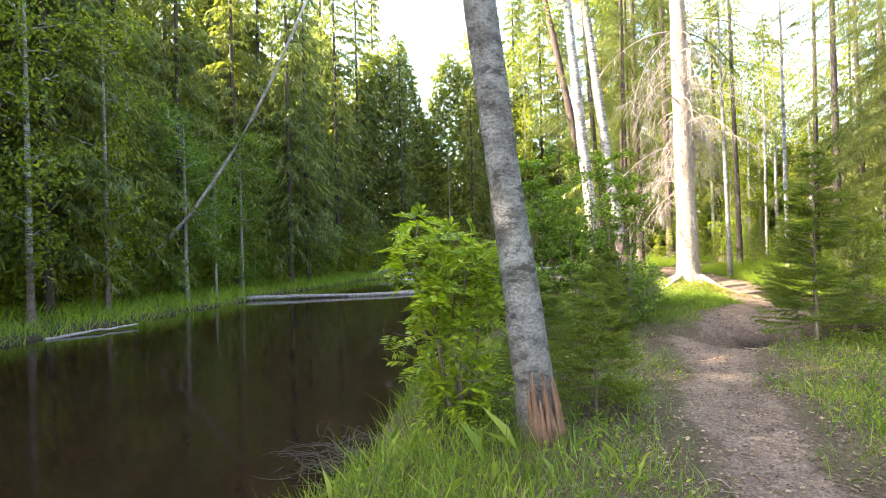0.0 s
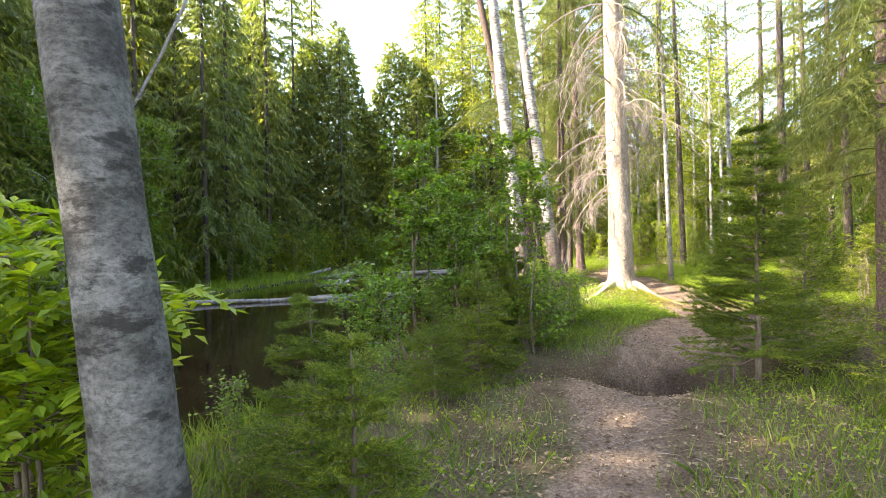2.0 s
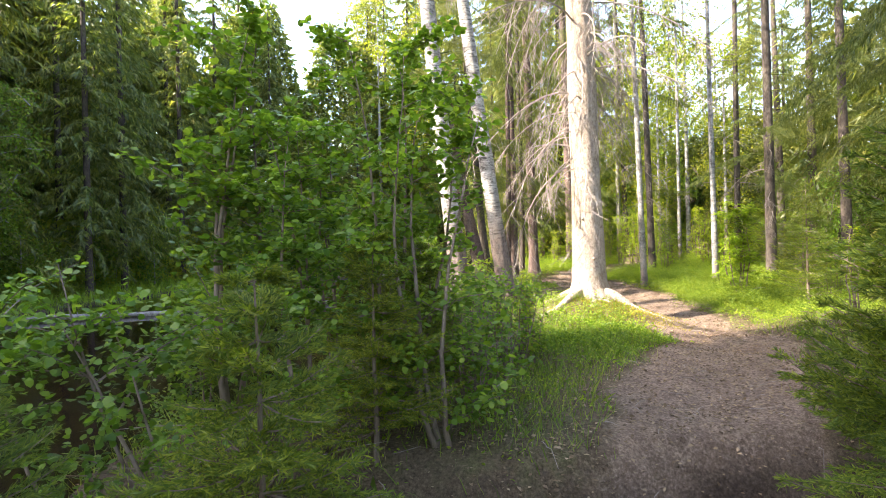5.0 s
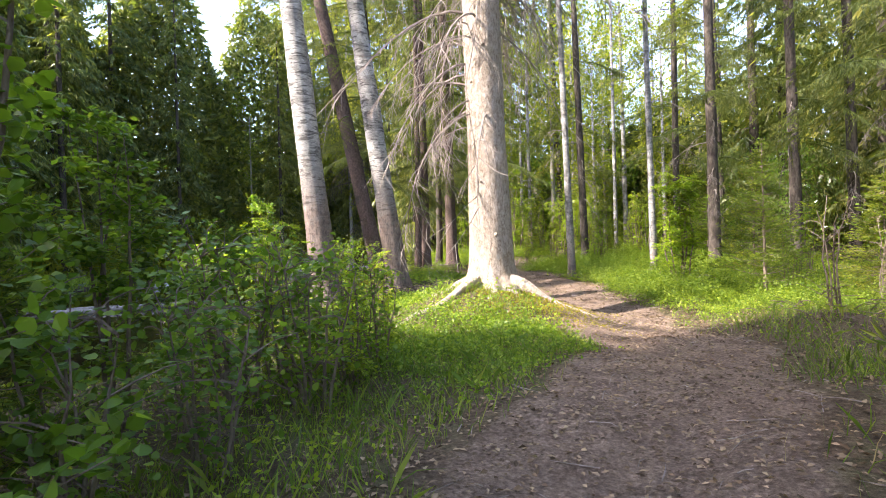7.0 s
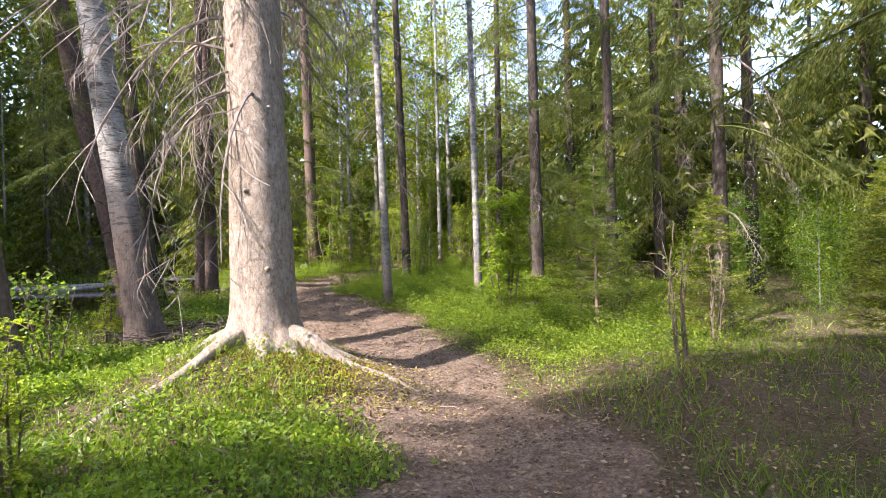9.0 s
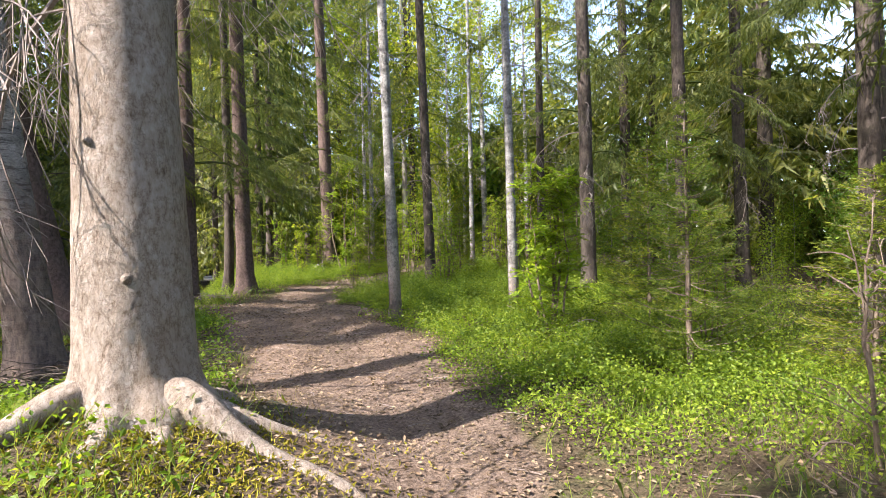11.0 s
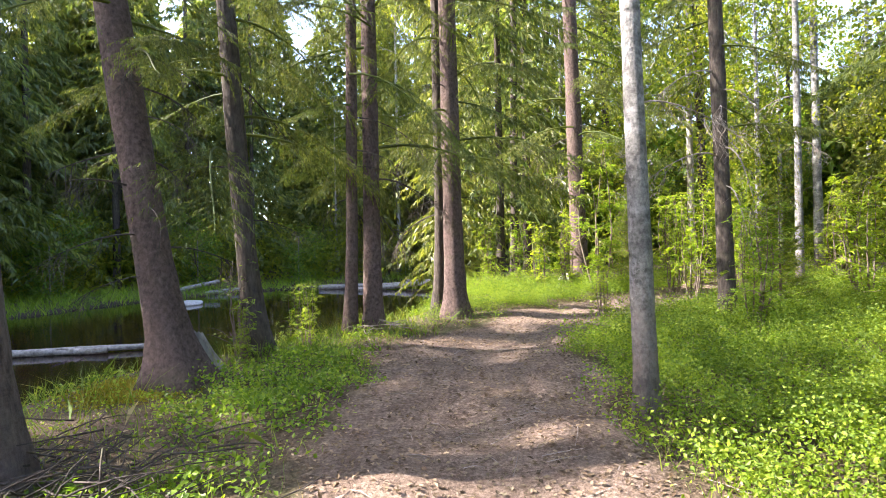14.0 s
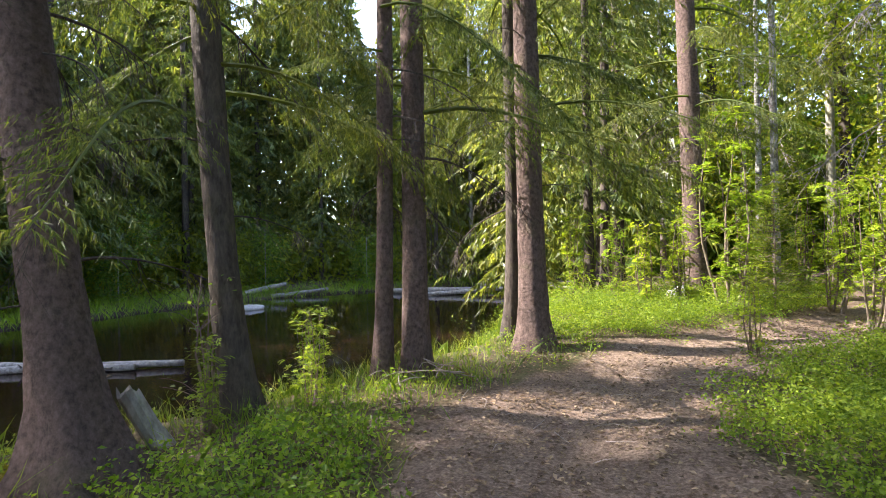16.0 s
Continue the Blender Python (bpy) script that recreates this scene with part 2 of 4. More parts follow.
def curve_pts(a, b, n=8, bow=(0, 0, 0), wobble=0.0):
    s = np.linspace(0, 1, n)[:, None]
    p = np.asarray(a, float) * (1 - s) + np.asarray(b, float) * s + np.asarray(bow, float) * (4 * s * (1 - s))
    return p + wobble * rng.normal(size=p.shape) * (s > 0)


def thing(name, label, category, group="", kind=""):
    return tagged(new(name), label, category, group, kind)


def part(name, me, parent, label="", m=None):
    ob = new(name, me)
    ob.parent = parent
    if m is not None:
        ob.matrix_basis = m
    if label:
        ob["label"] = label
    if name in ("branchwork", "twig_net"):
        ob["kind"] = "stuff"
    return ob


def solo(name, me, label, category, group="", kind=""):
    return tagged(new(name, me), label, category, group, kind)


# ---- the lie of the land ----
WATER = -0.72
YN = [-400, -10, 0, 4.7, 9.2, 11.6, 14.6, 18, 21, 23, 25, 28, 32, 36, 42, 48, 54, 62, 80]
XN = [-4, -3.8, -2.2, -1.0, -0.3, 1.0, 2.4, 3.7, 4.6, 6.3, 7.6, 8.3, 9.2, 10.5, 13, 18, 30, 80, 400]
YF = [-400, -10, 10, 13.6, 22.5, 30, 38, 43, 46, 50, 54, 60, 70, 90]
XF = [-16, -14, -11.5, -11, -9.4, -8.3, -6, -4.3, -2.8, 2, 9, 24, 60, 400]
TRAIL = np.array([(0.3, -8), (1.2, -2), (1.9, 2), (2.6, 5), (3.7, 7.3), (4.9, 9.1), (6.3, 10.9), (7.9, 13.0), (8.7, 15.2), (9.1, 17.2), (9.2, 19.5), (9.3, 22), (10.3, 24.2), (12.5, 25.6), (14.5, 27.2), (16.5, 31), (18, 40)])
DITCH = np.array([(0.0, 9.9), (1.6, 9.2), (3.0, 8.9), (4.2, 8.75), (5.4, 9.0), (7.2, 9.0), (9.5, 8.0), (14, 7.0), (22, 8)])


def line_dist(x, y, line):
    best = np.full(np.shape(x), 1e9)
    for (ax, ay), (bx, by) in zip(line[:-1], line[1:]):
        dx, dy = bx - ax, by - ay
        s = np.clip(((x - ax) * dx + (y - ay) * dy) / (dx * dx + dy * dy), 0, 1)
        best = np.minimum(best, np.hypot(x - ax - s * dx, y - ay - s * dy))
    return best


def smooth(e0, e1, v):
    s = np.clip((v - e0) / (e1 - e0), 0, 1)
    return s * s * (3 - 2 * s)


def ripple(x, y, f, seed=0.0):
    return (np.sin(x * f * 1.3 + y * f * 0.7 + seed) + np.sin(x * f * 0.6 - y * f * 1.1 + 2.1 * seed + 1) + np.sin(x * f * 2.1 + y * f * 1.9 + 3.3 + seed) * 0.6) / 2.6


def height(x, y):
    x, y = np.asarray(x, float), np.asarray(y, float)
    wob = 0.22 * ripple(x, y, 1.7, 0.4)
    dn = x - np.interp(y, YN, XN) + wob
    df = np.interp(y, YF, XF) - x + wob
    land = 0.32 * smooth(15, 23, y) + 0.3 * smooth(23, 30, y) + 0.05 * ripple(x, y, 0.8) + 0.035 * ripple(x, y, 3.1, 2) + 0.012 * ripple(x, y, 8.3, 1)
    land = land - 0.05 * (1 - smooth(0, 0.7, line_dist(x, y, TRAIL)))
    land = land + 0.40 * np.exp(-(((x - 7.1) / 1.25) ** 2 + ((y - 15.7) / 1.15) ** 2) ** 1.2)
    land = land + 0.22 * np.exp(-(((x - 10.1) / 0.8) ** 2 + ((y - 13.2) / 0.55) ** 2))
    land = land + 0.02 * np.maximum(x - 14, 0)
    land = land + 0.13 * np.exp(-(((x - 3.3) / 0.6) ** 2 + ((y - 7.75) / 0.4) ** 2))
    land = land - 0.98 * np.exp(-(line_dist(x, y, DITCH) / 0.72) ** 4.5)
    near = -1.5 + (land + 1.5) * smooth(-0.75, 0.95, dn) ** 0.8
    flat = -0.62 + 0.3 * smooth(0, 5, df) + 0.06 * ripple(x, y, 2.3, 1)
    hill = flat + 1.6 * smooth(3.5, 14, df)
    far = -1.5 + (hill + 1.5) * smooth(-0.9, 0.5, df)
    return np.where(dn > df, near, far)


def zat(x, y):
    return float(height(x, y))


def graded(lo, hi, step, reach):
    core = np.arange(lo, hi + 1e-6, step)
    out, d = [], step * 1.5
    edge = 0.0
    while edge < reach:
        edge += d
        d *= 1.35
        out.append(edge)
    out = np.array(out)
    return np.concatenate([(lo - out)[::-1], core, hi + out])


def build_ground():
    xs, ys = graded(-13, 20, 0.19, 900), graded(-3, 30, 0.19, 900)
    X, Y = np.meshgrid(xs, ys)
    Z = height(np.clip(X, -60, 80), np.clip(Y, -60, 110))
    v = np.stack([X, Y, Z], -1).reshape(-1, 3)
    nx = len(xs)
    i = np.arange(len(ys) - 1)[:, None] * nx + np.arange(nx - 1)[None, :]
    f = np.stack([i, i + 1, i + nx + 1, i + nx], -1).reshape(-1, 4)
    me = mesh_of("ground", v, f, M_GROUND)
    at = me.attributes.new("trod", "FLOAT", "POINT")
    d = line_dist(X, Y, TRAIL) + 0.18 * ripple(X, Y, 2.4)
    wide = 0.62 + 0.45 * np.exp(-(((Y - 20) / 3.5) ** 2)) - 0.30 * np.exp(-((Y - 5) / 4.0) ** 2) + 0.22 * np.exp(-((Y - 11.5) / 2) ** 2)
    at.data.foreach_set("value", (1 - smooth(wide - 0.35, wide + 0.4, d)).reshape(-1))
    mud = me.attributes.new("mud", "FLOAT", "POINT")
    low = 1 - smooth(0.55, 0.90, line_dist(X, Y, DITCH) + 0.12 * ripple(X, Y, 3))
    shore = 1 - smooth(WATER, WATER + 0.28, Z)
    mud.data.foreach_set("value", np.clip(np.maximum(low * 0.95, shore * 0.9), 0, 1).reshape(-1))
    return solo("ground", me, "forest floor with a trodden leaf-strewn earth path", "ground", kind="structure")


build_ground()
solo("water", mesh_of("water", np.array([(-40, -200, WATER), (40, -200, WATER), (90, 120, WATER), (-40, 120, WATER)], float), np.array([[0, 1, 2, 3]]), M_WATER), "dark brown slow river reflecting the wooded bank", "water", kind="structure")

# ---- trees: makers ----


def trunk_mesh(name, base_r, h, mat, lean=(0, 0), bow=(0, 0), flare=0.35, top_r=0.03, sides=14, sweep=0.0, rough=0.025, lobes=5, deep=0.5, ridges=()):
    """A tapered trunk from z = -deep to h, with a root flare; lean: how far the top stands from the foot; ridges: buttresses as (degrees, reach, half-width, height)."""
    zs = np.concatenate([np.linspace(-deep, 0.0, 3)[:-1], np.linspace(0, 1.2, 22 if ridges else 9)[:-1], np.linspace(1.2, h, 22)])
    s = np.clip(zs / h, 0, 1)
    cx = lean[0] * s + bow[0] * 4 * s * (1 - s) + sweep * np.exp(-np.maximum(zs, 0) / 0.7)
    cy = lean[1] * s + bow[1] * 4 * s * (1 - s)
    r = base_r * (1 - s) ** 0.8 + top_r * s
    ang = np.linspace(0, 2 * np.pi, sides, endpoint=False)
    ph = rng.uniform(0, 6.28)
    fl = np.exp(-np.maximum(zs, 0) / 0.28) * flare
    R = r[:, None] * (1 + rough * rng.normal(size=(len(zs), sides)) + 0.04 * np.sin(zs[:, None] * 2.3 + ang[None] * 2)) + base_r * fl[:, None] * (1 + 0.55 * np.cos(lobes * ang + ph))[None] * 1.6
    for deg, reach, half, tall in ridges:
        off = (ang - radians(deg) + np.pi) % (2 * np.pi) - np.pi
        R = R + reach * np.exp(-(off / half) ** 2)[None] * np.exp(-np.maximum(zs, 0) / tall)[:, None]
    v = np.stack([cx[:, None] + R * np.cos(ang), cy[:, None] + R * np.sin(ang), np.broadcast_to(zs[:, None], R.shape)], -1).reshape(-1, 3)
    k = len(zs)
    i, j = np.arange(k - 1)[:, None] * sides, np.arange(sides)[None]
    f = np.stack([i + j, i + (j + 1) % sides, i + sides + (j + 1) % sides, i + sides + j], -1).reshape(-1, 4).tolist()
    f.append(list(range((k - 1) * sides, k * sides)))
    return mesh_of(name, v, f, mat), lambda z: (float(np.interp(z, zs, cx)), float(np.interp(z, zs, cy)), float(np.interp(z, zs, r)))


def spray(h, axis, count, length, width, hang):
    """Hangs needle sprays on a twig's line of points."""
    k = len(axis)
    t = rng.uniform(0.05, 1, count) * (k - 1)
    i = np.minimum(t.astype(int), k - 2)
    P = axis[i] + (axis[i + 1] - axis[i]) * (t - i)[:, None]
    T = unit(axis[i + 1] - axis[i])
    D = T * 0.7 + rng.normal(size=(count, 3)) * 0.45 + np.array([0, 0, -hang])
    h.add(*needles(P, D, length * rng.uniform(0.6, 1.3, count), width * rng.uniform(0.7, 1.3, count)))


def bough_mesh(name, length, mat, droop=0.35, twigs=16, per=11, size=0.095, hang=0.55, slim=0.19):
    """One live spruce bough along +x from the origin: stem, side twigs and hanging sprays of needles."""
    h = Heap()
    s = np.linspace(0, 1, 9)
    main = np.stack([length * s, 0.06 * length * np.sin(s * 3 + rng.uniform(0, 6)), -droop * length * s ** 1.3 + 0.22 * length * droop * np.sin(s * np.pi) + 0.12 * length * s ** 4], 1)
    h.add(*tube(main, 0.016 * (1 - s) + 0.003, 4, False))
    for q in np.linspace(0.16, 0.98, twigs):
        p = np.array([np.interp(q, s, main[:, c]) for c in range(3)])
        for side in (-1, 1):
            ln = length * (0.34 * (1 - q) + 0.10) * rng.uniform(0.6, 1.2)
            e = p + np.array([ln * 0.55, side * ln * 0.75, -ln * hang * rng.uniform(0.4, 1.2)])
            ax = curve_pts(p, e, 4, (0, 0, 0.05 * ln))
            spray(h, ax, per, size, size * slim, hang * 0.9)
    spray(h, main, twigs * 5, size, size * slim, hang * 0.6)
    return h.mesh(name, mat, False)


def dead_branch_mesh(name, length, droop=0.6, twigs=9, mat=M_DEAD):
    """A bare dead bough along +x with hanging brittle twigs."""
    h = Heap()
    s = np.linspace(0, 1, 8)
    main = np.stack([length * s * (1 - 0.15 * s), 0.12 * length * np.sin(2.5 * s + rng.uniform(0, 6)) * s, -droop * length * s ** 1.7 + 0.1 * length * s], 1)
    h.add(*tube(main, 0.014 * (1 - s) + 0.0035, 5, False))
    for q in np.sort(rng.uniform(0.2, 1.0, twigs)):
        p = np.array([np.interp(q, s, main[:, c]) for c in range(3)])
        ln = length * rng.uniform(0.15, 0.5)
        e = p + np.array([ln * rng.uniform(0.1, 0.6), ln * rng.uniform(-0.6, 0.6), -ln * rng.uniform(0.4, 1.0)])
        ax = curve_pts(p, e, 5, rng.normal(size=3) * 0.08 * ln)
        h.add(*tube(ax, np.linspace(0.006, 0.0022, 5), 3, False))
        for u in range(3):
            a = ax[rng.integers(1, 4)]
            h.add(*tube(curve_pts(a, a + np.array([rng.normal() * 0.12, rng.normal() * 0.12, -rng.uniform(0.08, 0.3)]), 3), [0.0032, 0.0026, 0.0018], 3, False))
    return h.mesh(name, mat, False)


def spruce_crown(name, h, low, reach, mat, whorls, arms, per, size, droop=0.35):
    """The crown of a spruce further off, as one mesh."""
    hp = Heap()
    for z in np.linspace(low, h * 0.985, whorls):
        f = (h - z) / (h - low)
        for a in rng.uniform(0, 6.28, arms):
            ln = reach * (0.12 + 0.88 * f ** 0.75) * rng.uniform(0.55, 1.15)
            e = np.array([math.cos(a) * ln, math.sin(a) * ln, z - droop * ln * rng.uniform(0.4, 1.5)])
            ax = curve_pts((0, 0, z), e, 5, (0, 0, 0.10 * ln))
            n = max(4, int(per * (0.35 + 0.65 * f)))
            t = rng.uniform(0.12, 1, n) * 4
            i = np.minimum(t.astype(int), 3)
            P = ax[i] + (ax[i + 1] - ax[i]) * (t - i)[:, None]
            T = unit(ax[i + 1] - ax[i])
            side = np.cross(T, [0, 0, 1.0]) * (rng.choice([-1, 1], n) * rng.uniform(0.2, 1.1, n))[:, None]
            D = T * 0.45 + side * 0.55 + np.stack([rng.normal(size=n) * 0.25, rng.normal(size=n) * 0.25, -rng.uniform(0.05, 0.95, n)], 1)
            hp.add(*needles(P, D, size * rng.uniform(0.6, 1.4, n), size * rng.uniform(0.16, 0.32, n)))
    return hp.mesh(name, mat, False)


def limb_net(h, top, reach, low, count, sides=5, r0=0.03, up=0.5):
    """Limbs for a broad-leaved tree: returns the branch lines."""
    lines = []
    for k in range(count):
        z = low + (top - low) * (k + rng.uniform(0, 1)) / count
        f = (top - z) / (top - low)
        a = rng.uniform(0, 6.28)
        ln = reach * (0.35 + 0.65 * math.sin(math.pi * min(1, 0.25 + 0.75 * f))) * rng.uniform(0.6, 1.15)
        e = (math.cos(a) * ln, math.sin(a) * ln, z + ln * rng.uniform(0.1, 1.0) * up)
        ax = curve_pts((0, 0, z), e, 6, (0, 0, 0.06 * ln), 0.03 * ln)
        h.add(*tube(ax, np.linspace(r0 * (0.4 + 0.6 * f), r0 * 0.15, 6), sides, False))
        lines.append(ax)
        for q in range(2):
            p = ax[rng.integers(1, 5)]
            d = unit(rng.normal(size=3) + np.array([math.cos(a), math.sin(a), 0.2]))
            b = curve_pts(p, p + d * ln * rng.uniform(0.25, 0.55), 4, (0, 0, 0), 0.02 * ln)
            h.add(*tube(b, np.linspace(r0 * 0.3, r0 * 0.1, 4), 3, False))
            lines.append(b)
    return lines


def leaves_on(hp, lines, count, length, width, spread):
    """Scatters leaves in loose clumps along branch lines."""
    for ax in lines:
        n = count
        t = rng.uniform(0.25, 1, n) * (len(ax) - 1)
        i = np.minimum(t.astype(int), len(ax) - 2)
        P = ax[i] + (ax[i + 1] - ax[i]) * (t - i)[:, None] + rng.normal(size=(n, 3)) * spread
        D = rng.normal(size=(n, 3)) + np.array([0, 0, -0.35])
        U = rng.normal(size=(n, 3)) * 0.7 + np.array([0, 0, 1.0])
        hp.add(*cards(P, D, U, length * rng.uniform(0.6, 1.25, n), width * rng.uniform(0.7, 1.25, n), 0.5, 0.1))


def broadleaf_parts(h, low, reach, bark, leaf, r, limbs=16, per=60, size=0.14, spread=0.22, lean=(0, 0)):
    """Meshes of trunk with limbs, and crown."""
    trunk, _ = trunk_mesh("trunk", r, h, bark, lean, flare=0.3, top_r=0.015, sides=8)
    th = Heap()
    lines = limb_net(th, h, reach, low, limbs, 4, r * 0.45)
    for ln in lines:
        f = ln[:, 2:3] / h
        ln += np.concatenate([f * lean[0], f * lean[1], np.zeros_like(f)], 1)
    th = Heap()
    for ln in lines:
        th.add(*tube(ln[::2] if len(ln) > 4 else ln, np.linspace(r * 0.30, r * 0.06, len(ln[::2]) if len(ln) > 4 else len(ln)), 3, False))
    hp = Heap()
    leaves_on(hp, lines, per, size, size * 0.62, spread)
    return trunk, th.mesh("branchwork", bark), hp.mesh("crown", leaf, False)


def young_spruce(h, reach, mat, seed, fine=0.018, dense=1.0):
    """Stem and needled branches of a spruce sapling."""
    global rng
    rng = np.random.default_rng(seed)
    stem = Heap().add(*tube(curve_pts((0, 0, -0.15), (0, 0, h), 10, (0, 0, 0), 0.006), np.linspace(0.012 + 0.009 * h, 0.003, 10), 6)).mesh("stem", M_TWIG)
    hp, tw = Heap(), Heap()
    levels = max(6, int(h * 8))
    for z in np.linspace(0.12 * h, 0.97 * h, levels):
        f = 1 - z / h
        for a in rng.uniform(0, 6.28, 6):
            ln = reach * (0.10 + 0.9 * f ** 0.8) * rng.uniform(0.7, 1.15)
            e = np.array([math.cos(a) * ln, math.sin(a) * ln, z + ln * rng.uniform(-0.12, 0.5)])
            ax = curve_pts((0, 0, z), e, 5, (0, 0, -0.08 * ln))
            tw.add(*tube(ax, np.linspace(0.006, 0.002, 5), 3, False))
            axes = [ax]
            for q in np.arange(0.3, 0.95, 0.16):
                p = ax[0] + (ax[-1] - ax[0]) * q + np.array([0, 0, -0.08 * ln * 4 * q * (1 - q)])
                for sd in (-1, 1):
                    l2 = ln * (1 - q) * 0.65 + 0.03
                    d = unit(ax[-1] - ax[0]) * 0.75 + np.array([-math.sin(a), math.cos(a), 0]) * sd * 0.7
                    axes.append(curve_pts(p, p + d * l2 + np.array([0, 0, -0.1 * l2]), 3))
            for b in axes:
                bl = np.linalg.norm(b[-1] - b[0])
                n = max(3, int(bl * 150 * dense))
                t = rng.uniform(0, 1, n)
                P = b[0] + (b[-1] - b[0]) * t[:, None]
                D = unit(b[-1] - b[0]) * 0.85 + rng.normal(size=(n, 3)) * 0.42 + np.array([0, 0, 0.12])
                hp.add(*cards(P, D, rng.normal(size=(n, 3)), fine * 1.6 * rng.uniform(0.7, 1.4, n), np.full(n, fine * 0.34), 0.4, 0.05))
    return stem, tw.mesh("branchwork", M_TWIG, False), hp.mesh("foliage", mat, False)


def pinnate(hp, P, D, length, pairs=6):
    """Feathered rowan leaves: paired leaflets on a stalk."""
    n, leaflet, width = len(P), length * 0.36, length * 0.14
    D = unit(D)
    S = unit(np.cross(D, np.array([0, 0, 1.0]) + rng.normal(size=(n, 3)) * 0.3))
    for k in range(pairs):
        q = 0.3 + 0.7 * k / pairs
        base = P + D * length * q + np.array([0, 0, -0.25]) * length * q * q
        for sd in (-1, 1):
            hp.add(*cards(base, S * sd + D * 0.55, np.array([0, 0, 1.0]) + rng.normal(size=(n, 3)) * 0.35, leaflet * rng.uniform(0.8, 1.2, n), width * 1.15, 0.5, 0.08))
    hp.add(*cards(P + D * length + np.array([0, 0, -0.25]) * length, D, np.broadcast_to([0, 0, 1.0], D.shape), leaflet, width * 1.15))


def rowan_parts(h, stems, reach, leaf_count, seed, mat, oval=False, leaf=0.15, low=0.25, bark=None, lean=(0, 0), size=0.065):
    """Stems and leaves of a rowan or alder shrub."""
    global rng
    rng = np.random.default_rng(seed)
    made, lines = [], []
    for k in range(stems):
        a, off = rng.uniform(0, 6.28), rng.uniform(0.05, 0.35) * reach * (stems > 1)
        top = (math.cos(a) * off * 2 + lean[0], math.sin(a) * off * 2 + lean[1], h * rng.uniform(0.75, 1.0))
        ax = curve_pts((math.cos(a) * 0.06 * (stems > 1), math.sin(a) * 0.06 * (stems > 1), -0.12), top, 9, rng.normal(size=3) * 0.04 * h, 0.01)
        r = 0.008 + 0.006 * h
        made.append(Heap().add(*tube(ax, np.linspace(r, 0.003, 9), 6)).mesh("stem", bark or M_TWIG))
        lines.append(ax[4:])
        for b in range(int(5 + h * 2)):
            p = ax[rng.integers(max(1, int(9 * low)), 9)]
            a2 = rng.uniform(0, 6.28)
            ln = reach * rng.uniform(0.35, 1.0) * (1.15 - 0.6 * p[2] / h)
            lines.append(curve_pts(p, p + np.array([math.cos(a2) * ln, math.sin(a2) * ln, ln * rng.uniform(0.0, 0.7)]), 5, (0, 0, 0.04), 0.01))
    tw, hp = Heap(), Heap()
    for ln in lines:
        tw.add(*tube(ln, np.linspace(0.006, 0.002, len(ln)), 3, False))
    per = max(3, leaf_count // len(lines))
    for ax in lines:
        t = rng.uniform(0.2, 1, per) * (len(ax) - 1)
        i = np.minimum(t.astype(int), len(ax) - 2)
        P = ax[i] + (ax[i + 1] - ax[i]) * (t - i)[:, None]
        D = rng.normal(size=(per, 3)) * np.array([1, 1, 0.45])
        if oval:
            D = D + np.array([0, 0, -0.25])
            P = P + rng.normal(size=P.shape) * 0.05
            hp.add(*oval_leaves(P, D, size))
        else:
            pinnate(hp, P, D, leaf)
    return made, tw.mesh("twig_net", M_TWIG, False), hp.mesh("foliage", mat, False)


def oval_leaves(P, D, size):
    """Broad leaves of six corners, slightly cupped."""
    n = len(P)
    D = unit(D)
    U = np.array([0, 0, 1.0]) + rng.normal(size=(n, 3)) * 0.45
    S = unit(np.cross(D, U))
    N = np.cross(S, D)
    L = (size * rng.uniform(0.6, 1.25, n))[:, None]
    W = L * 0.40
    v = np.stack([P, P + D * L * 0.3 + S * W + N * L * 0.08, P + D * L * 0.72 + S * W * 0.8 + N * L * 0.05, P + D * L, P + D * L * 0.72 - S * W * 0.8 + N * L * 0.05, P + D * L * 0.3 - S * W + N * L * 0.08], 1).reshape(-1, 3)
    return v, np.arange(n * 6).reshape(n, 6)


def assemble(name, label, category, group, pieces):
    t = thing(name, label, category, group)
    for nm, me in pieces:
        part(nm, me, t)
    return t


def put(ob, x, y, turn=0.0, size=1.0, sink=0.05, tilt=0.0):
    ob.matrix_basis = pose(x, y, zat(x, y) - sink, tilt, 0, turn) @ Matrix.Diagonal((size, size, size, 1))
    return ob


def again(ob, x, y, turn=0.0, size=1.0, sink=0.05, tilt=0.0, tall=1.0):
    base = ob.matrix_basis.copy()
    ob.matrix_basis = Matrix()
    c = copy_thing(ob, pose(x, y, zat(x, y) - sink, tilt, 0, turn) @ Matrix.Diagonal((size, size, size * tall, 1)))
    ob.matrix_basis = base
    return c


# ---- the large trees beside the path ----
rng = np.random.default_rng(21)
BOUGHS = [bough_mesh("bough", ln, M_SPRUCE, dr, int(11 + ln * 7), 26, 0.08, 0.7, 0.14) for ln, dr in ((2.2, 0.35), (1.9, 0.5), (2.5, 0.45), (1.4, 0.3), (2.0, 0.65))]
FINE = [bough_mesh("bough", ln, M_SPRUCE, dr, int(13 + ln * 8), 40, 0.055, 0.75, 0.13) for ln, dr in ((2.1, 0.4), (1.8, 0.55), (2.4, 0.5), (1.4, 0.35))]
DEADS = [dead_branch_mesh("dead_branch", ln, dr, tw) for ln, dr, tw in ((1.3, 0.5, 8), (1.7, 0.75, 11), (2.1, 0.6, 13), (0.9, 0.3, 6), (1.5, 1.0, 10))]

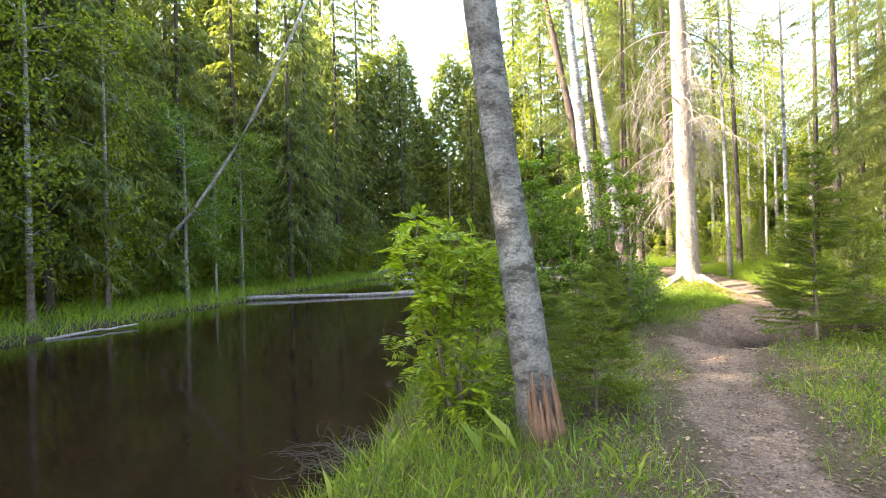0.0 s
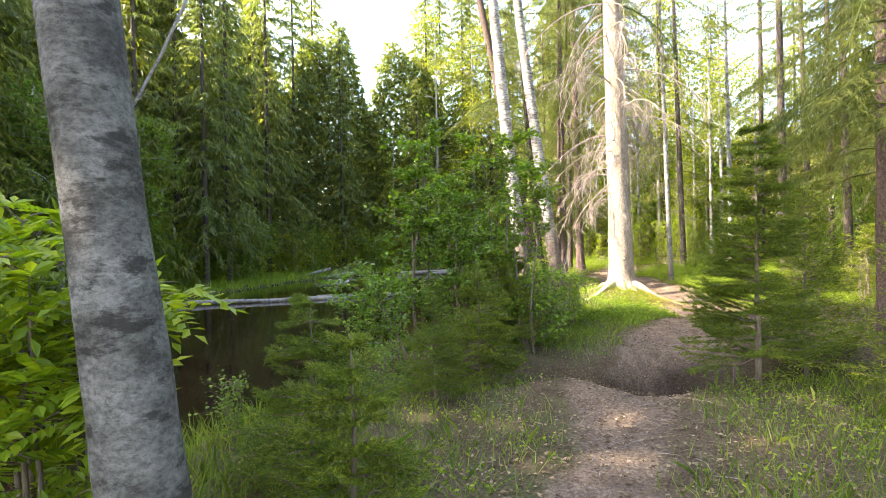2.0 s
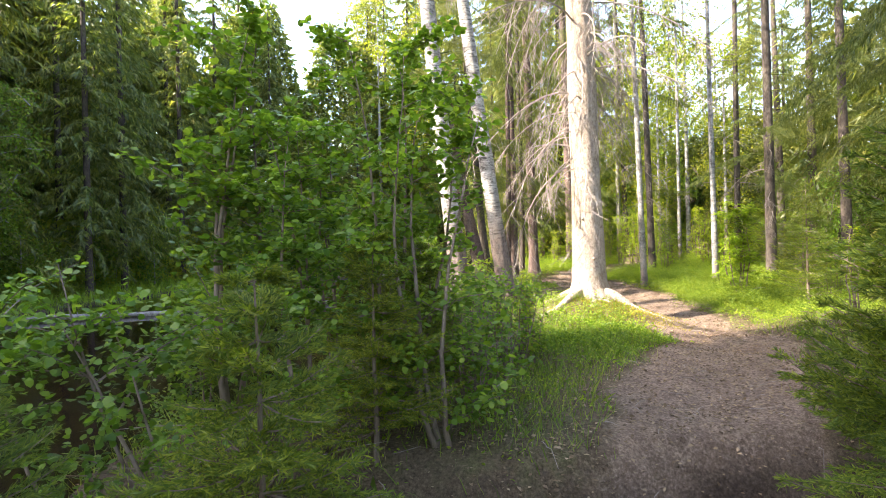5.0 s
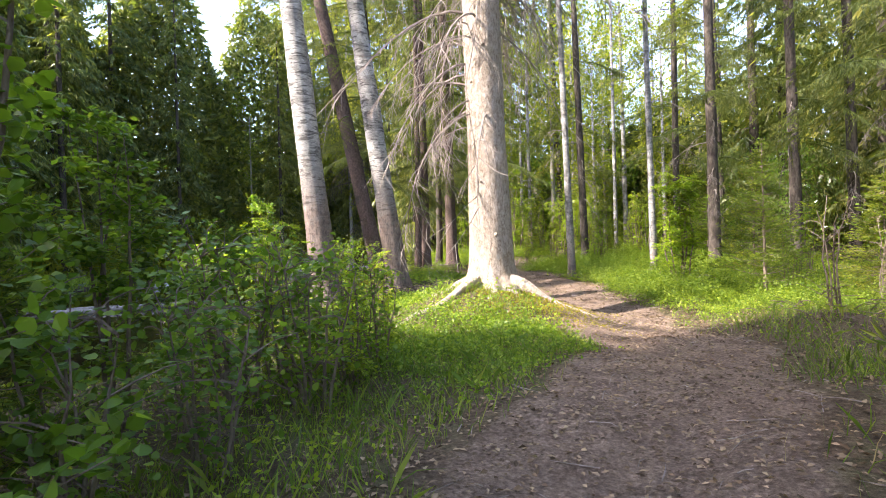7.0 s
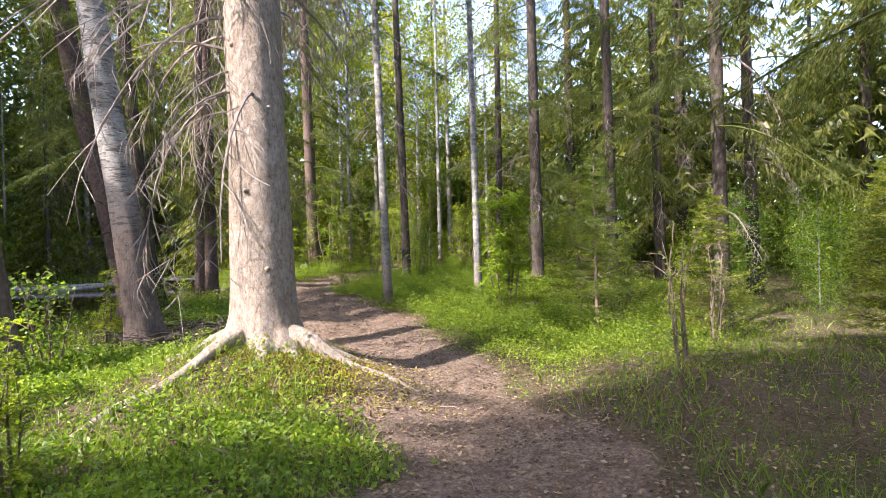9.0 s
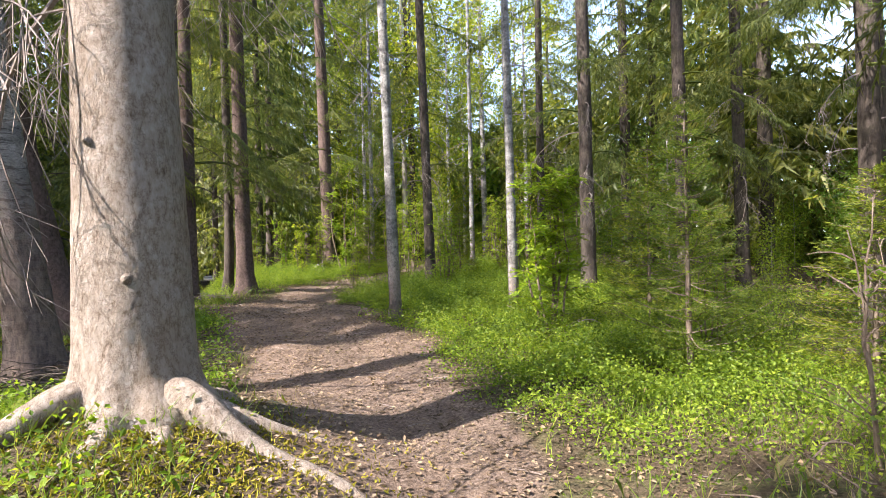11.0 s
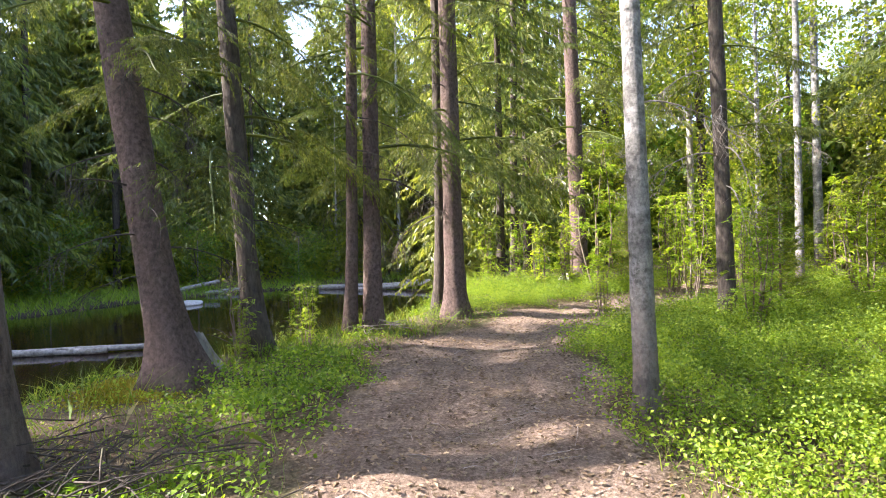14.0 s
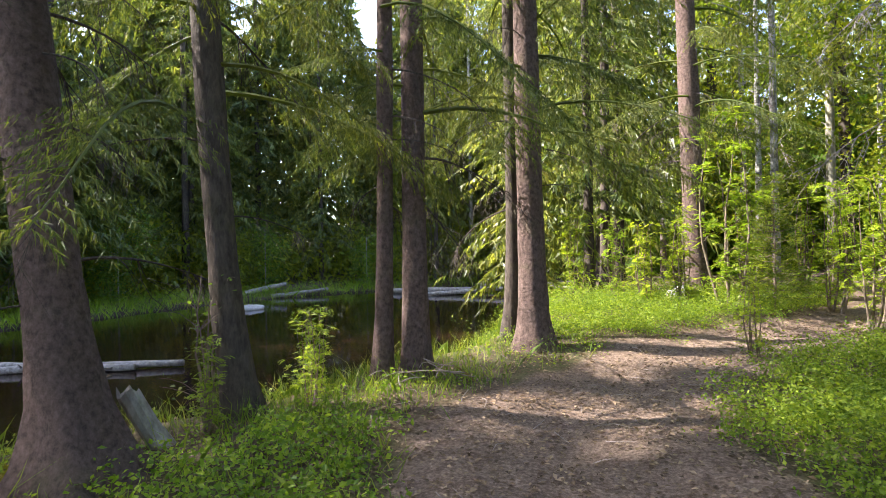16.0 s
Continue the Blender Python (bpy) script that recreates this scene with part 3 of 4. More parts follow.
DARK_DEADS = [dead_branch_mesh("dead_branch", ln, dr, tw, M_BARK_DARK) for ln, dr, tw in ((1.6, 0.35, 12), (2.0, 0.45, 14), (1.2, 0.25, 9))]


def hang(tree, line, meshes, name, low, high, count, size=(0.8, 1.15), pitch=(-10, 15), face=None, spread=360):
    """Fixes branches round the trunk between two heights."""
    for k in range(count):
        z = low + (high - low) * (k + rng.uniform(0, 1)) / count
        x, y, r = line(z)
        a = rng.uniform(0, 360) if face is None else face + rng.uniform(-spread / 2, spread / 2)
        s = rng.uniform(*size)
        m = pose(x + math.cos(radians(a)) * r * 0.7, y + math.sin(radians(a)) * r * 0.7, z, 0, -rng.uniform(*pitch), a) @ Matrix.Diagonal((s, s, s, 1))
        part(name, meshes[int(rng.integers(len(meshes)))], tree, "", m)


def spruce(x, y, r, h, label, bark=M_BARK, lean=(0, 0), live=(3, 14), boughs=26, dead=(1.5, 4), deads=8, group="spruces beside the path", flare=0.3, sweep=0.0, sink=0.02, size=(0.8, 1.2), bow=(0, 0), fine=True):
    t = thing("spruce_tree", label, "tree", group)
    me, line = trunk_mesh("trunk", r, h, bark, lean, bow, flare, sweep=sweep)
    part("trunk", me, t)
    if boughs:
        hang(t, line, FINE if fine else BOUGHS, "bough", live[0], live[1], boughs, size, (-18, 8))
    if deads:
        hang(t, line, DARK_DEADS if fine else DEADS, "dead_branch", dead[0], dead[1], deads, (0.4, 0.9), (-20, 10))
    put(t, x, y, 0, 1, sink)
    return t


def root_mesh(name, line, radii, mat):
    return Heap().add(*tube(line, radii, 9, True, 0.04)).mesh(name, mat)


def great_tree():
    """The thick pale old spruce on its root mound, bare below and hung with dead boughs."""
    x, y = 7.23, 15.93
    t = thing("old_spruce_tree", "thick pale-barked old spruce with spreading bare roots and dead hanging boughs", "tree")
    roots = ((208, 2.5, 0.062, 0.3, 0.0), (-58, 1.7, 0.078, 0.5, 0.05), (-28, 1.4, 0.060, 0.2, 0.0), (250, 0.7, 0.075, 0.0, 0.0), (112, 1.3, 0.085, 0.1, 0.0), (162, 1.2, 0.080, -0.2, 0.0), (282, 0.6, 0.075, 0.0, 0.0), (40, 1.1, 0.080, 0.2, 0.0))
    ridges = [(a, 0.10 + r * 0.7, 0.24, 0.13 + hump * 0.5) for a, ln, r, bend, hump in roots]
    me, line = trunk_mesh("trunk", 0.30, 21, M_BARK_PALE, (-0.3, 0.3), (0, 0), 0.10, sides=72, rough=0.006, lobes=4, deep=0.7, ridges=ridges)
    part("trunk", me, t, "pale smooth sunlit bark with knots")
    z0 = zat(x, y)
    for a, ln, r, bend, hump in roots:
        s = np.linspace(0, 1, 20)
        ang = radians(a) + bend * s * 0.6 + 0.10 * np.sin(s * 7 + a) * s
        d = 0.16 + (ln + 0.1) * s
        px, py = np.cos(ang) * d, np.sin(ang) * d
        pz = height(x + px, y + py) - z0 + 0.16 * (1 - s) ** 5 + hump * np.exp(-((s - 0.16) / 0.13) ** 2) + 0.01 - 0.05 * s ** 2 + 0.014 * np.sin(s * 13 + a)
        part("root", root_mesh("root", np.stack([px, py, pz], 1), r * (1.3 - 1.05 * s) * (1 + 0.10 * np.sin(s * 17 + a)), M_BARK_PALE), t)
    hang(t, line, DEADS, "dead_branch", 2.3, 7.5, 60, (0.5, 1.3), (-38, 22), 170, 210)
    hang(t, line, DEADS, "dead_branch", 4.0, 8.0, 36, (0.5, 1.2), (-38, 22), 0, 170)
    hang(t, line, DEADS, "dead_branch", 3.4, 5.6, 22, (0.7, 1.1), (-15, 10), 45, 80)
    hang(t, line, BOUGHS, "bough", 7.0, 20, 56, (0.9, 1.4), (-20, 5))
    for a, z in ((200, 0.62), (265, 0.75), (230, 1.5), (280, 2.3), (210, 2.9), (250, 3.4)):
        cx, cy, r = line(z)
        p = np.array([cx + math.cos(radians(a)) * r * 0.93, cy + math.sin(radians(a)) * r * 0.93, z])
        d = np.array([math.cos(radians(a)), math.sin(radians(a)), 0.1])
        part("knot", Heap().add(*tube(curve_pts(p, p + d * 0.045, 4), [0.036, 0.030, 0.022, 0.012], 8)).mesh("knot", M_BARK_PALE), t)
    put(t, x, y, 0, 1, 0.02)
    return t


great_tree()


def birch(x, y, r, h, label, mat, lean=(0, 0), bow=(0, 0), low=6.0, sweep=0.0, flare=0.3, per=110, reach=1.8, limbs=18):
    t = thing("birch_tree", label, "tree", "birches by the river")
    me, line = trunk_mesh("trunk", r, h, mat, lean, bow, flare, top_r=0.03, sides=18, sweep=sweep, rough=0.018)
    part("trunk", me, t)
    th, hp = Heap(), Heap()
    lines = limb_net(th, h, reach, low, limbs, 4, 0.03, 0.4)
    th = Heap()
    for ln in lines:
        z = float(ln[0][2])
        cx, cy, _ = line(z)
        ln += np.array([cx, cy, 0])
        th.add(*tube(ln, np.linspace(0.02, 0.004, len(ln)), 4, False))
    leaves_on(hp, lines, per, 0.085, 0.06, 0.25)
    part("branchwork", th.mesh("branchwork", M_TWIG), t)
    part("crown", hp.mesh("crown", M_BIRCHLEAF, False), t)
    put(t, x, y, 0, 1, 0.02)
    return t, line


near_birch, near_line = birch(0.76, 4.30, 0.155, 13, "leaning grey birch with bark torn off at its foot", M_BIRCH_GREY, (-1.45, 0.3), (-0.03, 0), 6.5, flare=0.15, limbs=10)
scar = Heap()
for k in range(9):
    a = radians(-118 + 9.5 * k)
    scar.add(*tube(curve_pts((math.cos(a) * 0.21, math.sin(a) * 0.21, -0.03), (math.cos(a) * 0.168 - 0.05, math.sin(a) * 0.168, 0.46 + 0.14 * math.sin(k * 1.9)), 5), [0.02, 0.026, 0.024, 0.02, 0.006], 6))
part("torn_wood", scar.mesh("torn_wood", M_WOOD), near_birch, "bare reddish wood where the bark is torn")
birch(4.97, 17.05, 0.205, 18, "tall white birch with black bark marks beside the river", M_BIRCH, (-1.3, 0.8), (-0.12, 0), 9.0)
birch(6.35, 18.6, 0.20, 18, "tall white birch leaning over the river bank", M_BIRCH, (-1.8, 1.0), (-0.12, 0), 9.0)

spruce(6.27, 20.8, 0.18, 19, "leaning brown-barked spruce with mossy roots at the water's edge", M_BARK, (-3.4, 1.2), (3.1, 15), 58, (1.0, 3.5), 12, flare=0.6, sweep=0.10)
spruce(6.65, 21.9, 0.125, 17, "slim dark spruce trunk curving over the bank", M_BARK_DARK, (-0.9, 0.5), (2.3, 13), 46, (1.5, 3.5), 3, sweep=0.12, bow=(-0.1, 0))
spruce(7.63, 22.95, 0.085, 13, "thin twin spruce trunk beside the path", M_BARK, (0.15, 0), (2.4, 10), 16, (1.4, 3), 5, sweep=-0.05, size=(0.5, 0.9))
spruce(7.88, 23.15, 0.125, 18, "twin spruce trunk beside the path", M_BARK, (0.0, 0.2), (2.5, 16), 74, (1.2, 3), 3)
spruce(9.03, 24.65, 0.17, 19, "straight brown spruce at the path's bend", M_BARK, (-0.2, 0.2), (2.6, 16), 60, (1.5, 4), 4, flare=0.4)
spruce(8.80, 25.15, 0.10, 16, "slim dark spruce close behind a thicker one", M_BARK_DARK, (-0.1, 0.1), (2.6, 15), 34, (1.5, 3), 4, sweep=-0.1)
spruce(11.95, 28.3, 0.20, 20, "spruce behind a young bright rowan", M_BARK, (-0.4, 0), (3.2, 17), 60, (2, 4), 6)


def aspen(x, y, r, h, label, lean=(0, 0), mat=M_LICHEN, low=5.5, deads=3):
    t = thing("aspen_tree", label, "tree", "slim grey trees in the clearing")
    me, line = trunk_mesh("trunk", r, h, mat, lean, (0, 0), 0.18, top_r=0.02, sides=14)
    part("trunk", me, t)
    th, hp = Heap(), Heap()
    lines = limb_net(th, h, 1.4, low, 12, 4, 0.02, 0.5)
    th = Heap()
    for ln in lines:
        cx, cy, _ = line(float(ln[0][2]))
        ln += np.array([cx, cy, 0])
        th.add(*tube(ln, np.linspace(0.016, 0.004, len(ln)), 4, False))
    leaves_on(hp, lines, 45, 0.08, 0.055, 0.22)
    part("branchwork", th.mesh("branchwork", M_TWIG), t)
    part("crown", hp.mesh("crown", M_BIRCHLEAF, False), t)
    if deads:
        hang(t, line, DEADS, "dead_branch", 2.2, 4.5, deads, (0.3, 0.7), (-10, 20))
    put(t, x, y, 0, 1, 0.03)
    return t


aspen(10.42, 19.62, 0.085, 12, "slim grey-barked tree with lichen beside the path", (-0.25, 0.1))
aspen(12.55, 19.65, 0.085, 12, "slim grey tree behind the bilberry patch", (0.0, 0.2))
aspen(18.6, 30.0, 0.12, 14, "slim pale trunk in the clearing", (-0.1, 0))
aspen(13.9, 29.8, 0.08, 13, "thin pale trunk in the young thicket")
aspen(16.2, 27.0, 0.08, 13, "thin pale trunk in the young thicket")
for x, y, r in ((15.1, 20.6, 0.15), (16.6, 19.5, 0.14), (14.05, 15.2, 0.11), (17.6, 16.6, 0.13), (15.2, 12.6, 0.14), (19.3, 23.5, 0.16), (13.2, 24.0, 0.12), (21.5, 27.5, 0.17), (10.8, 31.6, 0.13), (17.6, 34.2, 0.15), (16.9, 24.4, 0.12), (18.6, 19.6, 0.14)):
    spruce(x, y, r, 18, "tall dark spruce with thin live boughs in the clearing", M_BARK_DARK, (rng.uniform(-0.4, 0.4), 0.2), (2.8, 16), 34, (1.8, 4.5), 7, "spruces in the clearing", fine=False)
# boughs that reach over the path at its start
spruce(8.8, 9.2, 0.14, 15, "bright sunlit spruce with low sweeping boughs", M_BARK, (0.2, 0), (3.3, 14), 96, (1, 2), 0, size=(0.9, 1.2))
spruce(9.6, 10.7, 0.16, 16, "sunlit spruce behind another with sweeping boughs", M_BARK, (0, 0), (2.6, 15), 80, (1, 2), 0, size=(0.8, 1.1))

# ---- young trees and shrubs ----


def sapling(x, y, h, reach, seed, label, dense=1.0, fine=0.018):
    a, b, c = young_spruce(h, reach, M_YOUNG, seed, fine, dense)
    t = assemble("young_spruce", label, "young tree", "young spruces", (("stem", a), ("branchwork", b), ("foliage", c)))
    return put(t, x, y, seed * 37 % 360, 1, 0)


sapling(5.42, 7.88, 2.85, 0.90, 31, "tall green young spruce beside the ditch", 2.4, 0.022)
sapling(1.36, 4.9, 1.2, 0.58, 32, "small young spruce at the foot of the birch", 2.8)
fir_b = sapling(2.45, 8.35, 1.85, 0.75, 33, "young spruce on the river bank beside the ditch", 1.7, 0.022)
sapling(1.0, 5.9, 1.25, 0.72, 34, "knee-high young spruce on the bank", 2.4)
sapling(11.75, 15.7, 2.6, 0.75, 35, "slender young spruce in the sunny bilberry patch", 0.7, 0.022)
fir_a = sapling(6.6, 6.9, 2.7, 0.85, 36, "green young spruce under taller trees", 0.25, 0.042)
for x, y, s, h in ((7.3, 9.6, 1.1, 1), (12.9, 14.7, 0.9, 0.8), (13.4, 17.6, 1.0, 1), (12.8, 27.2, 0.8, 1), (14.6, 25.0, 0.75, 1), (6.0, 5.4, 0.6, 1), (16.5, 22.5, 1.0, 1), (17.0, 14.0, 1.0, 1), (13.6, 12.9, 0.9, 0.9)):
    again(fir_a, x, y, x * 91 % 360, s, 0, 0, h)
for x, y, s in ((2.95, 9.9, 0.85), (1.9, 7.6, 0.6), (3.35, 10.9, 0.8), (8.2, 10.8, 0.4)):
    again(fir_b, x, y, x * 77 % 360, s, 0)


def shrub(name, x, y, h, stems, reach, count, seed, label, mat, oval, lean=(0, 0), bark=None, size=0.065, leaf=0.15, low=0.25, group="young rowans"):
    made, tw, lv = rowan_parts(h, stems, reach, count, seed, mat, oval, leaf, low, bark, lean, size)
    t = assemble(name, label, "shrub", group, [("stem", m) for m in made] + [("twig_net", tw), ("foliage", lv)])
    return put(t, x, y, 0, 1, 0)


shrub("rowan_sapling", 12.05, 18.05, 2.3, 7, 0.5, 620, 51, "bright green leafy young rowan in the sun", M_ROWAN, False, leaf=0.18)
rowan = shrub("rowan_sapling", 13.5, 25.9, 2.1, 6, 0.45, 230, 41, "light green young rowan among bilberry plants", M_ROWAN, False, leaf=0.17)
shrub("rowan_sapling", 12.05, 26.9, 3.1, 4, 0.5, 420, 42, "yellow-green young rowan before a spruce trunk", M_ROWAN, False)
shrub("rowan_sapling", 0.12, 4.75, 1.75, 7, 0.6, 420, 43, "lush young rowan leaning over the water beside the birch", M_ROWAN, False, (-0.15, 0), leaf=0.24, low=0.15)
hazel = shrub("alder_shrub", 1.75, 10.7, 3.6, 4, 0.95, 4000, 44, "leafy alder shrub on the river bank", M_ALDER, True, group="alder shrubs", size=0.07)
shrub("alder_shrub", 3.05, 10.9, 3.4, 4, 0.9, 3800, 45, "leafy alder shrub on the river bank", M_ALDER, True, (0.1, 0), group="alder shrubs", size=0.065)
shrub("alder_shrub", 2.0, 9.6, 2.3, 4, 1.0, 2400, 46, "alder shrub leaning out over the water", M_ALDER, True, (-0.7, 0), group="alder shrubs", size=0.055)
shrub("alder_shrub", 3.45, 9.95, 3.1, 3, 0.75, 2300, 49, "slim leafy alder at the edge of the ditch", M_ALDER, True, group="alder shrubs", size=0.06, low=0.12)
low_bush = shrub("alder_shrub", 4.7, 13.4, 1.1, 6, 0.5, 600, 47, "low leafy shrub among the grass", M_ALDER, True, group="alder shrubs", size=0.05)
for x, y, s in ((3.9, 13.2, 1.0), (3.6, 14.6, 1.1), (5.4, 17.7, 1.0), (4.6, 15.6, 0.9), (4.2, 11.3, 0.9), (4.7, 12.3, 1.1), (5.25, 13.3, 0.9), (4.2, 12.5, 1.2), (3.8, 10.7, 0.9), (1.3, 8.0, 0.6), (1.75, 8.2, 0.5), (0.2, 6.9, 0.55)):
    again(low_bush, x, y, x * 60, s)
for x, y, s in ((1.0, 12.6, 0.8), (4.1, 15.9, 0.5), (2.6, 12.4, 0.9), (3.5, 12.3, 0.6), (2.5, 10.1, 0.75)):
    again(hazel, x, y, x * 77, s)
for x, y, s in ((14.2, 28.2, 1.0), (10.9, 27.3, 0.7), (12.9, 22.7, 0.8), (15.5, 23.5, 1.0), (13.0, 16.4, 0.7), (15.0, 17.8, 0.8), (11.4, 24.3, 0.5), (16.4, 25.5, 1.1), (6.85, 22.9, 0.45), (7.2, 22.2, 0.4), (6.7, 21.5, 0.35), (5.9, 19.0, 0.5), (12.2, 30.5, 1.1), (4.95, 12.8, 0.55), (5.4, 14.2, 0.5), (4.4, 13.3, 0.65), (11.5, 27.4, 0.8), (12.9, 28.5, 1.1), (13.7, 27.3, 1.0), (14.7, 26.5, 0.9), (10.6, 28.3, 0.75), (9.9, 28.6, 0.8), (14.9, 30.9, 1.2), (17.6, 27.8, 1.1)):
    again(rowan, x, y, x * 55, s)
bare = shrub("bare_shrub", 10.85, 13.75, 1.5, 4, 0.4, 12, 48, "thin bare-stemmed shrub with few leaves", M_ALDER, True, bark=M_TWIG, group="bare shrubs", size=0.04)
again(bare, 17.9, 31.0, 40, 1.7)
again(bare, 6.5, 21.9, 80, 0.8)
again(bare, 12.4, 14.4, 130, 0.9)

# ---- woods across the river and around ----
rng = np.random.default_rng(99)


def far_spruce(h, low, reach, whorls, arms, per, size):
    trunk, _ = trunk_mesh("trunk", 0.16, h, M_BARK_DARK, flare=0.2, sides=7)
    crown = spruce_crown("crown", h, low, reach, M_SPRUCE_FAR_LIT, whorls, arms, per, size)
    return assemble("spruce_tree", "tall dark green spruce in the woods", "tree", "spruces of the woods", (("trunk", trunk), ("crown", crown)))


def far_broad(h, low, reach, leaf, bark, label, per=70, size=0.2, limbs=20, r=0.11):
    t, l, c = broadleaf_parts(h, low, reach, bark, leaf, r, limbs, per, size, 0.35)
    return assemble("broadleaf_tree", label, "tree", "broad-leaved trees of the woods", (("trunk", t), ("branchwork", l), ("crown", c)))


FS = [far_spruce(17, 0.9, 2.7, 36, 8, 46, 0.31), far_spruce(21, 2.0, 3.0, 40, 8, 48, 0.34), far_spruce(13.5, 0.5, 2.4, 30, 8, 44, 0.29)]
# coarse tall spruce for places out of view, added mainly to block the sun
SHADE = far_spruce(22, 2.0, 3.2, 34, 8, 34, 0.46)
FB = [far_broad(12, 1.6, 2.2, M_BIRCHLEAF, M_BIRCH, "slender birch with fresh yellow-green leaves", 75, 0.15), far_broad(9, 0.8, 2.2, M_ALDER, M_BARK_GREY, "grey alder with dull green leaves", 75, 0.15), far_broad(15, 3, 2.6, M_BIRCHLEAF, M_BARK_GREY, "tall aspen with light green leaves", 75, 0.16)]
FW = [far_broad(3.2, 0.2, 1.5, M_ALDER, M_BARK_GREY, "thicket of willow and alder bushes", 60, 0.12, 14, 0.03), far_broad(2.2, 0.1, 1.2, M_BIRCHLEAF, M_BARK_GREY, "thicket of young birch bushes", 60, 0.10, 12, 0.02)]
# the birch thicket takes the lighter rowan leaf in place of missing sunlight
THICK = [far_broad(2.4, 0.15, 0.9, M_ROWAN, M_BARK_GREY, "leafy thicket of young birch coloured as if sunlit", 60, 0.075, 18, 0.015), far_broad(3.4, 0.2, 1.0, M_ALDER, M_BARK_GREY, "leafy thicket of young alder", 55, 0.08, 22, 0.02)]
for k, ob in enumerate(FS + FB + FW + [SHADE]):
    put(ob, -30 - 4 * k, 8 + k * 5, 0, 1)
put(THICK[0], 15.5, 28.6)
put(THICK[1], 18.2, 21.2)
spots = []


def free(x, y, gap):
    if any((x - a) ** 2 + (y - b) ** 2 < gap * gap for a, b in spots):
        return False
    spots.append((x, y))
    return True


def scatter(kinds, n, xr, yr, gap, test, size=(0.8, 1.2)):
    done = tries = 0
    while done < n and tries < n * 40:
        tries += 1
        x, y = rng.uniform(*xr), rng.uniform(*yr)
        if test(x, y) and free(x, y, gap):
            again(kinds[int(rng.integers(len(kinds)))], x, y, rng.uniform(0, 360), rng.uniform(*size), 0.1, 0, rng.uniform(0.9, 1.1))
            done += 1


def far_side(x, y, lo, hi):
    d = float(np.interp(y, YF, XF)) - x
    return lo < d < hi


def near_side(x, y):
    return x > float(np.interp(y, YN, XN)) + 1.5


scatter(FW, 26, (-20, 20), (6, 64), 1.5, lambda x, y: far_side(x, y, 2.2, 5))
# tall unseen spruces added downstream of the view to shade the path, low trees where the sun comes over them, tall
# again towards the bend
for x, y, s in ((5.0, 55, 1.6), (8.5, 54.5, 1.55), (11.5, 59, 1.7), (3.2, 60, 1.6)):
    again(FB[2], x, y, x * 71, s, 0.1)
scatter([SHADE], 22, (-22, -10), (-7, 11.6), 1.7, lambda x, y: far_side(x, y, 2.5, 8), (1.05, 1.3))
# a dense unseen row added to close gaps in that shade
for x, y, s in ((-14.5, 8.3, 1.25), (-14.2, 10.0, 1.25), (-14.6, 11.7, 1.25), (-17.5, 9.2, 1.3), (-17.3, 11.0, 1.3)):
    again(SHADE, x, y, x * 71, s, 0.1)
    spots.append((x, y))
for x, y, s in ((-13.2, 13.6, 1.0), (-12.9, 11.2, 0.9), (-12.4, 16.2, 1.05), (-14.6, 15.0, 1.1), (-12.0, 19.3, 0.9)):
    again(FB[0], x, y, x * 71, s, 0.1)
    spots.append((x, y))
for x, y, s in ((-13.4, 18.3, 1.15), (-14.0, 20.2, 1.1), (-15.6, 19.2, 1.25), (8, 58, 1.4), (10.5, 56, 1.4), (6, 62, 1.4), (13.0, 57, 1.3), (4.2, 57, 1.3), (9.2, 61, 1.4), (11.8, 54, 1.25), (-9.0, 36, 1.1), (-10.5, 40, 1.2), (-8.3, 43, 1.2), (-10, 46, 1.3), (-7.5, 49, 1.25), (-6.5, 53, 1.25), (-9.3, 33, 1.05), (-11.5, 30, 1.05), (-12.6, 26, 1.0), (-13.3, 22.2, 1.1), (11.5, 38, 1.25), (13.5, 41, 1.3), (15.5, 38.5, 1.2), (17.5, 42, 1.3), (-12.2, 36.5, 1.15)):
    again(FS[1], x, y, x * 71, s, 0.1)
    spots.append((x, y))
scatter([FB[1], FB[0], FB[1]], 16, (-18, -6), (4, 36), 1.5, lambda x, y: far_side(x, y, 1.6, 3.4), (0.7, 1.05))
scatter([FS[1]], 12, (-26, 0), (13, 44), 2.0, lambda x, y: far_side(x, y, 7.5, 11), (1.0, 1.15))
scatter([FS[0], FB[2], FB[0], FS[0]], 24, (-22, -8), (11, 24), 1.9, lambda x, y: far_side(x, y, 2.6, 8.5), (0.85, 1.05))
scatter([FS[0], FS[1], FS[0], FB[0], FB[2]], 26, (-16, 24), (22, 66), 2.2, lambda x, y: far_side(x, y, 3.0, 7.5), (0.85, 1.08))
scatter([FS[0], FS[1], FB[2]], 8, (-34, 30), (12, 84), 3.0, lambda x, y: far_side(x, y, 9, 20))
scatter([FS[0], FS[1], FB[2], FB[0]], 15, (10, 36), (31, 60), 3.0, lambda x, y: near_side(x, y) and y > 32 + 0.1 * (x - 9))
for x, y, s in ((11.6, 34.6, 1.0), (10.3, 30.4, 0.75), (8.9, 29.6, 0.6)):
    again(FS[1], x, y, x * 71, s, 0.1)
for x, y, s in ((14.3, 31.6, 0.8), (16.6, 29.2, 0.75), (17.4, 32.5, 0.9), (12.8, 34.4, 0.9), (19.4, 28.4, 0.85), (15.2, 35.0, 1.0)):
    again(FB[0], x, y, x * 71, s, 0.1)
scatter([FS[0], FS[1], FS[1]], 13, (20.5, 34), (-4, 31), 3.2, lambda x, y: True)
